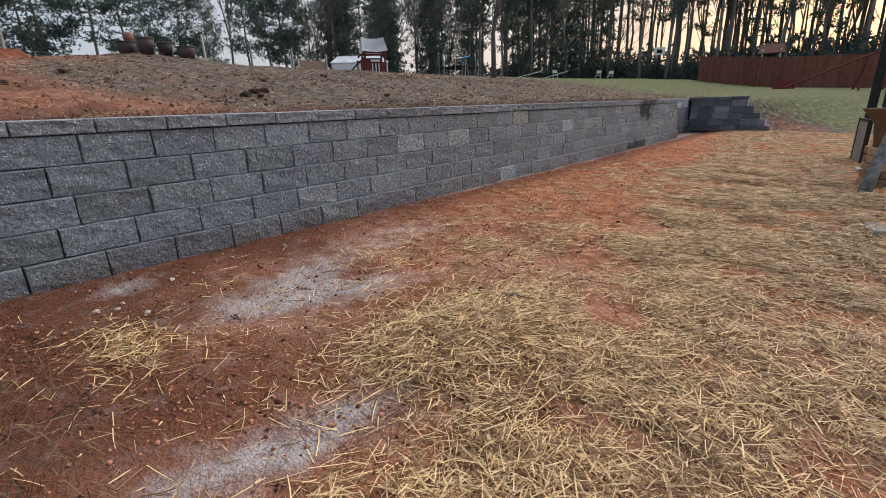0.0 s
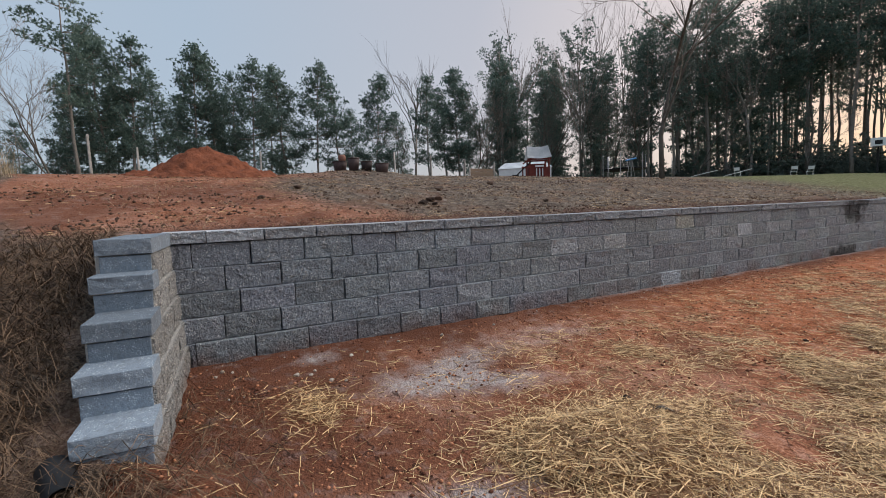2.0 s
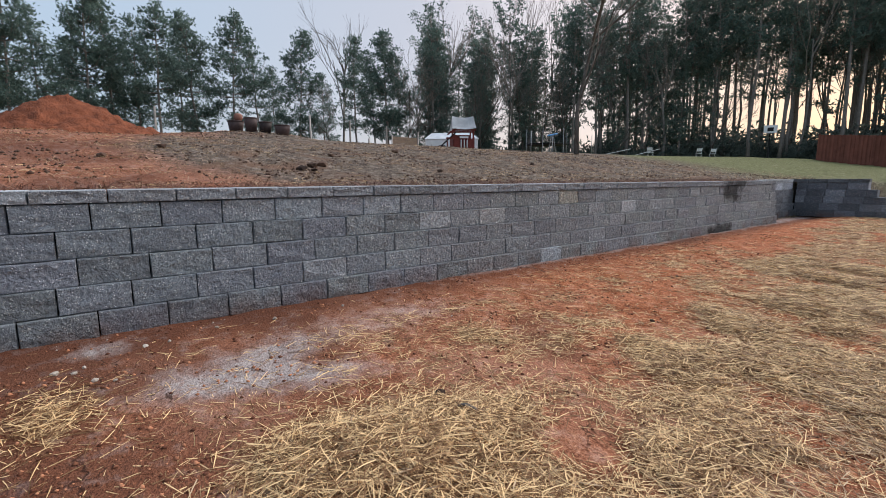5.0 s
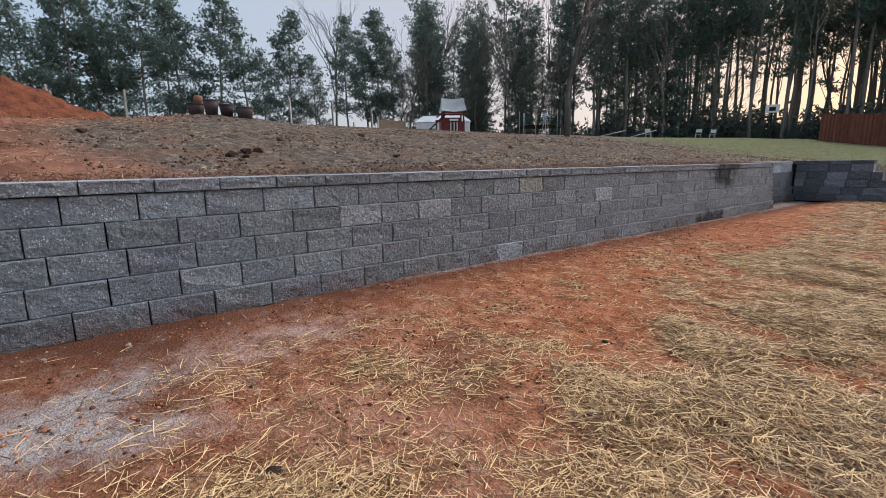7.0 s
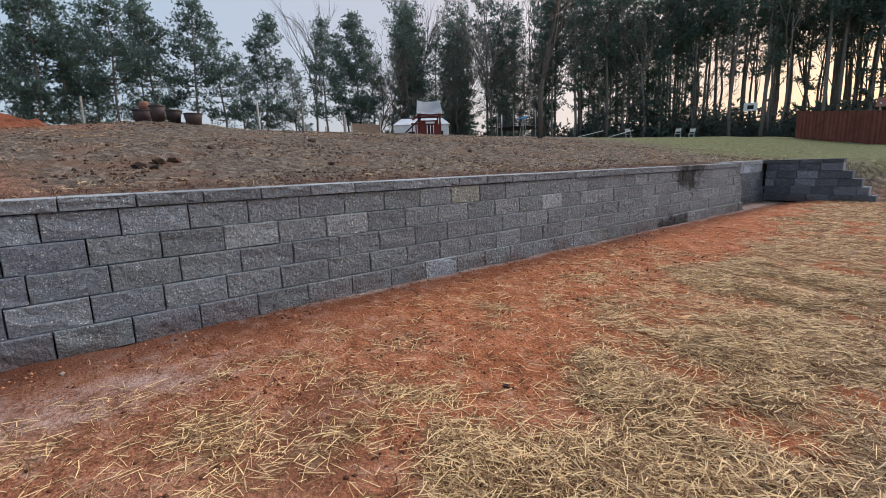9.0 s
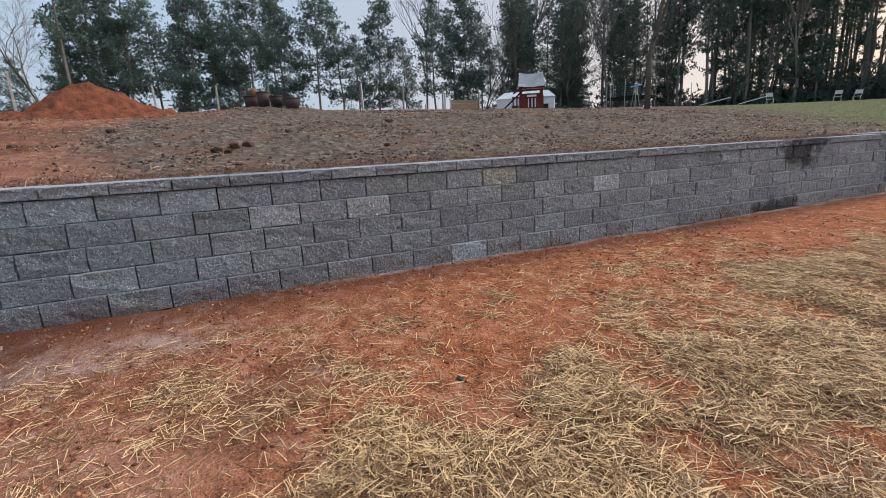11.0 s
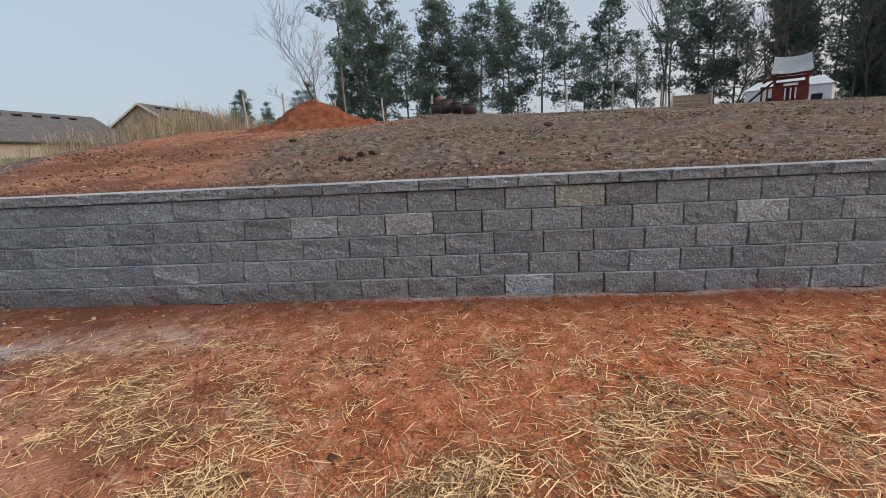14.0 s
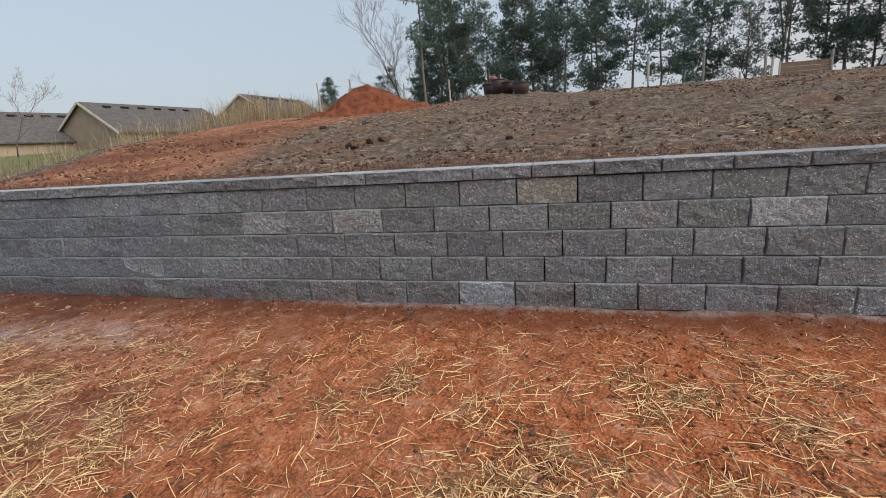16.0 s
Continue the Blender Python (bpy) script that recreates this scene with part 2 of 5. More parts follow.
M_BLOCK = block_material("split_face_concrete", 1.0)
M_CAP = block_material("cast_concrete", 0.25, 0.35)
M_GROUND = ground_material()
M_CORE = simple("wall_core", (0.02, 0.02, 0.02), (0.04, 0.038, 0.035))
M_STRAW = simple("wheat_straw", (0.19, 0.098, 0.044), (0.86, 0.60, 0.315), 3.0, 0.6, 0.0, 0.0, island=1.1)
M_DEAD = simple("dead_grass", (0.045, 0.030, 0.02), (0.225, 0.147, 0.092), 2.0, 0.8, 0.0, 0.0, island=0.8)
M_FRINGE = simple("red_brown_grass", (0.11, 0.058, 0.044), (0.28, 0.155, 0.115), 2.0, 0.85, 0.0, 0.0, island=0.7)
M_GREYSTRAW = simple("weathered_straw", (0.18, 0.112, 0.066), (0.56, 0.405, 0.26), 2.0, 0.8, 0.0, 0.0, island=0.8)
M_TALL = simple("tall_dry_grass", (0.20, 0.155, 0.10), (0.52, 0.42, 0.28), 1.0, 0.8, 0.0, 0.0, island=0.8)
M_CLAY = simple("red_clay_mound", (0.085, 0.028, 0.016), (0.32, 0.105, 0.05), 3.0, 0.95, 1.0, 0.045)
M_CRUMB = simple("clay_crumbs", (0.12, 0.046, 0.027), (0.52, 0.235, 0.13), 4.0, 0.95, 0.3, 0.01, island=0.9)
M_CLOD = simple("soil_clod", (0.035, 0.023, 0.018), (0.15, 0.09, 0.064), 14.0, 0.95, 0.5, 0.02, obj_random=0.4)
M_STONE = simple("pale_gravel", (0.26, 0.22, 0.18), (0.56, 0.50, 0.44), 20.0, 0.85, 0.4, 0.01, obj_random=0.4)
# pine bark colour raised with the needles to stand in for distance haze
M_BARK = simple("pine_bark", (0.13, 0.118, 0.108), (0.30, 0.265, 0.235), 5.0, 0.95, 0.6, 0.05)
M_PALEBARK = simple("pale_bark", (0.13, 0.115, 0.10), (0.33, 0.30, 0.27), 3.0, 0.95, 0.6, 0.05)
M_GREYBARK = simple("grey_bark", (0.06, 0.052, 0.045), (0.17, 0.15, 0.13), 3.0, 0.95, 0.6, 0.05)
# needle colour lifted to pale teal: distance haze put into the foliage
M_NEEDLE = simple("hazed_pine_needles", (0.10, 0.158, 0.140), (0.21, 0.28, 0.235), 0.5, 0.7, 0.0, 0.0, island=0.6, obj_random=0.25)
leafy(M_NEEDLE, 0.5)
M_TWIG = simple("bare_twigs", (0.14, 0.12, 0.105), (0.30, 0.26, 0.23), 2.0, 0.9, 0.0)
# bush leaves paled and blued the same way, as haze in the colour
M_BUSH = simple("hazed_undergrowth_leaves", (0.10, 0.132, 0.122), (0.20, 0.235, 0.205), 0.6, 0.8, 0.0, 0.0, island=0.6)

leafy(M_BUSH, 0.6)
leafy(M_TALL, 0.35)

# ==== geometry helpers ====
def mesh_from(name, verts, faces, mat=None, smooth=False):
    me = bpy.data.meshes.new(name)
    me.from_pydata([tuple(v) for v in verts], [], [tuple(f) for f in faces])
    if mat:
        me.materials.append(mat)
    if smooth:
        me.polygons.foreach_set("use_smooth", [True] * len(me.polygons))
    me.update()
    return me


def mesh_arrays(name, verts, faces, mat):
    """A mesh from an (N, 3) and an (M, k) array, k corners a face."""
    me = bpy.data.meshes.new(name)
    n, (m, k) = len(verts), faces.shape
    me.vertices.add(n)
    me.vertices.foreach_set("co", np.ascontiguousarray(verts, dtype=np.float32).ravel())
    me.loops.add(m * k)
    me.loops.foreach_set("vertex_index", np.ascontiguousarray(faces, dtype=np.int32).ravel())
    me.polygons.add(m)
    me.polygons.foreach_set("loop_start", np.arange(0, m * k, k, dtype=np.int32))
    me.materials.append(mat)
    me.update(calc_edges=True)
    me.validate()
    return me


def from_bm(name, bm, mat, smooth=False):
    me = bpy.data.meshes.new(name)
    bm.to_mesh(me)
    bm.free()
    if mat:
        me.materials.append(mat)
    if smooth:
        me.polygons.foreach_set("use_smooth", [True] * len(me.polygons))
    return me


def part(name, bm, mat, parent, label="", smooth=False):
    ob = new(name, from_bm(name, bm, mat, smooth))
    ob.parent = parent
    if label:
        ob["label"] = label
    return ob


def box(bm, x0, x1, y0, y1, z0, z1, bevel=0.0, m=None):
    r = bmesh.ops.create_cube(bm, size=1.0)
    mat = Matrix.Translation(((x0 + x1) / 2, (y0 + y1) / 2, (z0 + z1) / 2)) @ Matrix.Diagonal((x1 - x0, y1 - y0, z1 - z0, 1))
    if m is not None:
        mat = m @ mat
    bmesh.ops.transform(bm, matrix=mat, verts=r["verts"])
    if bevel:
        edges = list({e for v in r["verts"] for e in v.link_edges})
        bmesh.ops.bevel(bm, geom=edges, offset=bevel, segments=1, affect="EDGES")
    return bm


def boxes(*specs, bevel=0.0):
    bm = bmesh.new()
    for s in specs:
        box(bm, *s, bevel=bevel)
    return bm


def tube(bm, points, radii, sides=6, cap=True):
    """A tapered tube through points."""
    rings = []
    pts = [Vector(q) for q in points]
    for i, (q, r) in enumerate(zip(pts, radii)):
        d = (pts[min(i + 1, len(pts) - 1)] - pts[max(i - 1, 0)]).normalized()
        a = d.cross(Vector((0.31, 0.95, 0.05)) if abs(d.y) < 0.9 else Vector((1, 0, 0))).normalized()
        b2 = d.cross(a)
        rings.append([bm.verts.new(q + (a * math.cos(2 * math.pi * j / sides) + b2 * math.sin(2 * math.pi * j / sides)) * r) for j in range(sides)])
    for r0, r1 in zip(rings, rings[1:]):
        for j in range(sides):
            bm.faces.new((r0[j], r0[(j + 1) % sides], r1[(j + 1) % sides], r1[j]))
    if cap:
        bm.faces.new(rings[0][::-1])
        bm.faces.new(rings[-1])
    return bm


def smooth01(a, b, v):
    t = np.clip((v - a) / (b - a), 0, 1)
    return t * t * (3 - 2 * t)


# value noise on arrays, for the land and for what is scattered on it
_tab = np.random.default_rng(11).random((256, 256))


def vnoise(x, y, scale=1.0, shift=0.0):
    x, y = np.asarray(x, float) * scale + shift + 1000, np.asarray(y, float) * scale + shift * 1.7 + 1000
    i, j = np.floor(x).astype(int), np.floor(y).astype(int)
    u, v = x - i, y - j
    u, v = u * u * (3 - 2 * u), v * v * (3 - 2 * v)
    a, b = _tab[i % 256, j % 256], _tab[(i + 1) % 256, j % 256]
    c, d = _tab[i % 256, (j + 1) % 256], _tab[(i + 1) % 256, (j + 1) % 256]
    return (a * (1 - u) + b * u) * (1 - v) + (c * (1 - u) + d * u) * v


def fbm(x, y, scale, octaves=3, shift=0.0):
    s, amp, tot = 0.0, 1.0, 0.0
    for o in range(octaves):
        s = s + amp * vnoise(x, y, scale * 2 ** o, shift + 13.7 * o)
        tot, amp = tot + amp, amp * 0.5
    return s / tot


# ==== the land ====
def bank_line(x):
    return np.interp(x, [-60, -26, -18, -13, -9, -7, -5.6, -4.7, 0], [-9.0, -6.4, -4.6, -2.7, -2.4, -1.8, -1.1, -0.9, -0.9])


def lower(x, y):
    x, y = np.asarray(x, float), np.asarray(y, float)
    slope = -0.062 + 0.035 * smooth01(4, 7, y)
    z = 0.0 + slope * (np.clip(x, -4.5, 1.5) + 3.7) + 0.008 * np.clip(y - 6, 0, 14)
    z = z + 0.035 * (fbm(x, y, 1.3, 3) - 0.5) + 0.02 * (fbm(x, y, 7.0, 2, 5.0) - 0.5)
    z = z + 0.21 * np.exp(-(((x + 1.72) / 0.26) ** 2 + ((y + 0.18) / 0.40) ** 2))
    z = z - 0.012 * smooth01(-3.0, -3.6, x) * smooth01(2.0, 6.0, y) - 0.008 * np.clip(y - 6, 0, 14) * smooth01(-2.6, -3.6, x)
    # heaped straw
    z = z + 0.085 * np.exp(-(((x + 1.15) / 0.42) ** 2 + ((y - 2.1) / 0.5) ** 2))
    return z


def upper(x, y):
    x, y = np.asarray(x, float), np.asarray(y, float)
    d = -3.9 - x
    f = np.interp(d, [-30, 0, 1.2, 2.8, 4.6, 8, 10.8, 15, 20, 24, 32, 50, 90, 300],
                  [-1.6, 0, 0.07, 0.26, 0.60, 1.08, 1.40, 1.78, 2.18, 2.32, 2.2, 1.4, 0.5, 0.0])
    far = smooth01(14, 34, y)
    z = 1.07 + f * (1 - 0.15 * far) + 0.028 * np.clip(y - 18, 0, 26) * smooth01(30, 4, d)
    z = z + 0.10 * (fbm(x, y, 0.5, 3) - 0.5) * smooth01(0.3, 2.0, np.abs(d)) + (0.08 * (fbm(x, y, 3.0, 3, 3.0) - 0.5) + 0.05 * (fbm(x, y, 8.0, 2, 17.0) - 0.5)) * smooth01(0.1, 0.6, d)
    z = z + 0.20 * np.exp(-(((x + 14.4) / 1.5) ** 2 + ((y - 5.2) / 1.7) ** 2))
    yb = bank_line(x)
    fall = np.clip(yb - y, 0, 60)
    z = z - np.minimum(0.22 * fall, 0.9 + 0.0 * fall) * smooth01(0, 3, fall)
    return z


def land(x, y):
    x, y = np.asarray(x, float), np.asarray(y, float)
    low, up = lower(x, y), upper(x, y)
    edge = np.where(y > 15.45, -4.30, -3.96)
    k = (x < edge).astype(float)
    side = smooth01(-0.9, -4.3, x)
    k = np.where(x > -1.93, side * smooth01(0.25, -0.55, y), np.where(y < -0.27, side, k))
    behind = np.where(x < -2.5, (y > 18.45).astype(float), smooth01(0, 1, (y - 18.3) / (1.3 + 2.2 * np.clip(x + 2.45, 0, 2.2))) * smooth01(3.5, -1.0, x + 0 * y) + smooth01(24, 36, y) * (1 - smooth01(3.5, -1.0, x + 0 * y)))
    return low + (up - low) * np.clip(np.maximum(k, np.where(y > 17.9, behind, 0)), 0, 1)


def at_land(x, y):
    return float(land(np.array([x]), np.array([y]))[0])


XE = ([-2, 0, 1.2, 1.7, 2.6, 3.0, 4.2, 5.2, 6.4, 7.5, 8.2, 12, 16, 19], [-0.9, -0.9, -0.95, -1.4, -1.45, -1.25, -1.05, -1.1, -1.4, -1.7, -1.8, -2.1, -2.6, -2.8])


def blob(x, y, cx, cy, rx, ry, turn=0.0):
    c, s = math.cos(turn), math.sin(turn)
    u, v = (x - cx) * c + (y - cy) * s, -(x - cx) * s + (y - cy) * c
    return np.exp(-((u / rx) ** 2 + (v / ry) ** 2))


def straw_cover(x, y):
    xe = np.interp(y, *XE)
    n = fbm(x, y, 1.5, 3, 2.0) - 0.5
    d = smooth01(-0.35, 0.4, x - xe + 0.9 * n)
    d = d * (0.16 + 0.95 * smooth01(0.32, 0.62, fbm(x, y, 2.4, 3, 8.0)))
    clumps = (1.1 * blob(x, y, -1.3, 2.1, 0.35, 0.6) + 0.6 * blob(x, y, -2.5, 0.75, 0.25, 0.18) + 0.5 * blob(x, y, -2.1, 3.5, 0.25, 0.2)
              + 0.45 * blob(x, y, -1.88, 4.45, 0.3, 0.10, 0.5) + 0.4 * blob(x, y, -1.7, 4.0, 0.12, 0.3) + 0.35 * blob(x, y, -1.72, 6.7, 0.14, 0.3))
    bare = 1.25 * blob(x, y, -0.76, 2.92, 0.28, 0.26) + 0.8 * blob(x, y, -1.15, 1.3, 0.3, 0.22) + 0.5 * blob(x, y, -0.3, 4.0, 0.4, 0.25)
    # loose tufts and single stalks over the bare clay
    zone = smooth01(-3.5, -2.3, x) * smooth01(1.0, 4.0, y)
    tufts = zone * (0.30 * smooth01(0.56, 0.74, fbm(x, y, 3.6, 3, 44.0)) + 0.035 * (0.3 + 1.4 * fbm(x, y, 2.0, 2, 4.0)))
    sparse = 0.028 * smooth01(-3.6, -2.6, x) * (0.3 + 1.4 * fbm(x, y, 2.0, 2, 4.0))
    return np.clip((d + clumps + sparse + tufts) * (1 - np.clip(bare, 0, 1)), 0, 1.3)


def cement_cover(x, y):
    n = 1.0 + 1.2 * (fbm(x, y, 5.0, 3, 6.0) - 0.5)
    return np.clip((blob(x, y, -2.35, 1.8, 0.16, 0.62, -0.35) + 0.9 * blob(x, y, -2.65, 1.9, 0.2, 0.35, 0.3)
                    + 0.9 * blob(x, y, -1.25, 1.0, 0.14, 0.5, -0.2) + 0.55 * blob(x, y, -3.4, 1.0, 0.12, 0.2)
                    + 0.35 * blob(x, y, -2.9, 3.0, 0.3, 0.9) + 0.42 * smooth01(-3.55, -3.68, x) * smooth01(3.5, 5.5, y)) * n, 0, 1)


def axis(*spans):
    out = []
    for a, b, step in spans:
        n = max(1, int(round((b - a) / step)))
        out += list(np.linspace(a, b, n, endpoint=False))
    return np.array(sorted(set(np.round(out, 4))))


gx = axis((-900, -120, 60), (-120, -30, 3), (-30, -12, 0.5), (-12, -4.75, 0.09), (-4.75, -4.65, 0.1), (-4.65, -4.58, 0.07), (-4.58, -4.05, 0.15), (-4.05, -3.975, 0.07), (-3.975, -3.94, 0.035),
          (-3.94, 1.8, 0.06), (1.8, 12, 0.5), (12, 60, 4), (60, 960, 60))
gy = axis((-900, -90, 60), (-90, -12, 3), (-12, -3, 0.3), (-3, -0.31, 0.1), (-0.31, -0.23, 0.08), (-0.23, 10, 0.065), (10, 15.40, 0.15), (15.40, 15.5, 0.1), (15.5, 18.4, 0.15), (18.4, 18.5, 0.1), (18.5, 30, 0.3), (30, 80, 2), (80, 960, 60))
GX, GY = np.meshgrid(gx, gy, indexing="ij")
GZ = land(GX.ravel(), GY.ravel())
vx = np.column_stack([GX.ravel(), GY.ravel(), GZ])
nx, ny = GX.shape
ii, jj = np.meshgrid(np.arange(nx - 1), np.arange(ny - 1), indexing="ij")
a0 = (ii * ny + jj).ravel()
gm = mesh_arrays("ground", vx, np.column_stack([a0, a0 + ny, a0 + ny + 1, a0 + 1]), M_GROUND)
gm.polygons.foreach_set("use_smooth", [True] * len(gm.polygons))
fx, fy = vx[:, 0], vx[:, 1]
isup = (fx < -3.95) | (fy > 18.45)
clay = np.where(isup, 0.0, 1.0)
# red clay track over the bank by the wing wall and round the heap
off_bank = fy - bank_line(fx)
track = smooth01(-0.7, 0.1, off_bank) * smooth01(4.9, 2.4, off_bank - 0.06 * (-fx - 4)) * smooth01(-19, -15, fx) * (fx < -3)
clay = np.clip(np.where(isup, 0.95 * track + 0.9 * blob(fx, fy, -14.7, 0.9, 3.2, 3.4), clay), 0, 1)
clay = np.clip(clay + 0.5 * blob(fx, fy, -1.2, 19.0, 1.2, 0.9), 0, 1)
clay = np.where((fy < -0.3) & (fx > -9), clay + (0.3 - clay) * smooth01(-5.6, -3.4, fx + 0.5 * (fy + 1.5)), clay)
green = np.where(isup, smooth01(17, 26, fy + 0.5 * (fx + 10)) * 0.8, 0.0)
mulch = blob(fx, fy, -1.2, 19.0, 1.2, 0.9)
green = green * (1 - np.clip(1.2 * mulch, 0, 1))
green = np.clip(green + 0.8 * smooth01(-0.3, -1.5, fy - bank_line(fx)) * smooth01(-11, -14, fx), 0, 1)
cover = np.column_stack([clay, green, np.where(isup, 0, cement_cover(fx, fy)), np.where(isup, 0, np.clip(straw_cover(fx, fy), 0, 1))])
attr = gm.color_attributes.new("cover", "FLOAT_COLOR", "POINT")
attr.data.foreach_set("color", cover.astype(np.float32).ravel())
wetness = np.clip(0.8 * smooth01(-2.9, -3.6, fx) + 1.1 * blob(fx, fy, -2.3, 0.2, 1.1, 0.9) + 0.5 * blob(fx, fy, -1.75, 1.3, 0.4, 0.9) + 0.7 * smooth01(-0.1, -0.5, fy) * smooth01(-5.5, -3.8, fx)
                  + 0.6 * smooth01(0.52, 0.72, fbm(fx, fy, 1.1, 3, 81.0)) * (1 - 0.6 * smooth01(3, 6, fy)), 0, 1)
wetness = np.where(isup, 0.25 + 0.5 * smooth01(0.45, 0.65, fbm(fx, fy, 0.8, 3, 83.0)), wetness)
attr = gm.attributes.new("damp", "FLOAT", "POINT")
attr.data.foreach_set("value", wetness.astype(np.float32))
tagged(new("ground", gm), "red clay yard with straw, bare brown field and lawn beyond", "ground", kind="structure")

# ==== the retaining wall ====
BW, BH = 0.457, 0.203
COURSE_Z = [0.797, 0.594, 0.391, 0.188, -0.015]      # underside of the courses, top one first
JOINT = [0.106, 0.344, 0.450, 0.312, 0.082]


def split_block(name, w, h, depth, seed, mat=None, rough=1.0):
    """A concrete block with a rough split face at -y, from x 0 to w, z 0 to h."""
    r = np.random.default_rng(seed)
    us = np.array([0, 0.012, 0.2, 0.4, 0.6, 0.8, 0.988, 1.0])
    vs = np.array([0, 0.03, 0.35, 0.65, 0.96, 1.0])
    nxx, nz = len(us), len(vs)
    verts, faces = [], []
    for j, v in enumerate(vs):
        for i, u in enumerate(us):
            edge = min(i, nxx - 1 - i, j, nz - 1 - j)
            y = ((0.005 if edge == 0 else -0.004) + r.uniform(-0.010, 0.010) * (1 if edge else 0.5)) * rough
            inset = 0.003
            verts.append((inset + u * (w - 2 * inset) + (r.uniform(-0.012, 0.012) if 1 < i < nxx - 2 else 0),
                          y, inset + v * (h - 2 * inset) + (r.uniform(-0.008, 0.008) if 1 < j < nz - 2 else r.uniform(-0.002, 0.001) if j else 0)))
    for j in range(nz - 1):
        for i in range(nxx - 1):
            q = j * nxx + i
            if r.random() < 0.5:
                faces += [(q, q + 1, q + nxx + 1), (q, q + nxx + 1, q + nxx)]
            else:
                faces += [(q, q + 1, q + nxx), (q + 1, q + nxx + 1, q + nxx)]
    n = len(verts)
    top = [(nz - 1) * nxx + i for i in range(nxx)]
    right = [j * nxx + nxx - 1 for j in range(nz)]
    left = [j * nxx for j in range(nz)]
    verts += [(0.004, depth, 0.0), (w - 0.004, depth, 0.0), (w - 0.004, depth, h), (0.004, depth, h)]
    b00, b10, b11, b01 = n, n + 1, n + 2, n + 3
    faces.append(tuple(top + [b11, b01]))
    faces.append(tuple(list(range(nxx))[::-1] + [b00, b10]))
    faces.append(tuple(right[::-1] + [b10, b11])[::-1])
    faces.append(tuple(left + [b01, b00])[::-1])
    faces.append((b10, b00, b01, b11))
    me = mesh_from(name, verts, faces, mat or M_BLOCK)
    me.materials.append(M_CAP)
    for poly in me.polygons[-5:]:
        poly.material_index = 1
    return me


BLOCKS = [split_block("block", BW - 0.003, BH, 0.29, 100 + i) for i in range(14)]
CAPS = [split_block("cap", BW - 0.003, 0.10, 0.30, 160 + i) for i in range(8)]


def place(mesh, name, parent, m, tint=(1, 1, 1), sx=1.0):
    ob = new(name, mesh)
    ob.parent = parent
    ob.matrix_basis = m @ Matrix.Diagonal((sx, 1, 1, 1))
    ob.color = (*tint, 1)
    return ob


WALL_END = 15.40
wall_main = tagged(new("wall_main", from_bm("wall_main", boxes((-4.10, -3.90, -0.10, WALL_END - 0.01, -0.25, 0.98)), M_CORE)),
                   "grey split-face concrete block retaining wall", "wall", kind="structure")
wr = np.random.default_rng(3)
LIGHT, TAN = (1.5, 1.5, 1.5), (1.35, 1.27, 1.08)
special = {(1, 4.0): LIGHT, (1, 4.914): (1.45, 1.42, 1.38), (1, 4.457): (1.15, 1.15, 1.15), (1, 8.115): (1.55, 1.55, 1.55), (1, 9.03): (1.25, 1.25, 1.25),
           (0, 6.504): TAN, (4, 6.03): (1.5, 1.55, 1.6), (0, 3.305): (1.3, 1.35, 1.4), (0, 2.39): (1.2, 1.28, 1.34), (0, 1.93): (1.15, 1.2, 1.25), (3, 2.60): (1.25, 1.28, 1.32)}
for k in range(5):
    y = JOINT[k] - BW
    while y < WALL_END - 0.02:
        y0, y1 = max(y, -0.06 + 0.02 * k), min(y + BW, WALL_END)
        if y1 - y0 > 0.05:
            tint = next((t for (c, q), t in special.items() if c == k and abs(q - y) < 0.06), None)
            if tint is None:
                g = wr.uniform(0.88, 1.10)
                # cool, slightly dark white-balance cast put into the tint of blocks near the corner
                cool_cast = 1 - smooth01(1.5, 5.0, y)
                g = g * (1 - 0.06 * cool_cast)
                tint = (g * (1 - 0.05 * cool_cast), g * wr.uniform(0.98, 1.02), g * (wr.uniform(0.97, 1.02) + 0.06 * cool_cast))
            x = -3.70 - 0.0254 * (4 - k) + wr.uniform(-0.004, 0.004)
            m = pose(x, y0, COURSE_Z[k] + wr.uniform(-0.0015, 0.0015), 0, 0, 90)
            place(BLOCKS[wr.integers(14)], "block", wall_main, m, tint, (y1 - y0) / BW)
        y += BW
y = 0.225 - BW
while y < WALL_END - 0.02:
    y0, y1 = max(y, -0.10), min(y + BW, WALL_END)
    if y1 - y0 > 0.05:
        g = wr.uniform(0.85, 1.1) * (1.35 if abs(y - 0.225) < 0.1 or y < 0 else 1) * (1.35 if abs(y - 12.1) < 0.25 else 1)
        place(CAPS[wr.integers(8)], "cap", wall_main, pose(-3.785 + wr.uniform(-0.004, 0.004), y0, 1.0005 + wr.uniform(0, 0.003), 0, 0, 90), (g, g, g * 1.02), (y1 - y0) / BW)
    y += BW

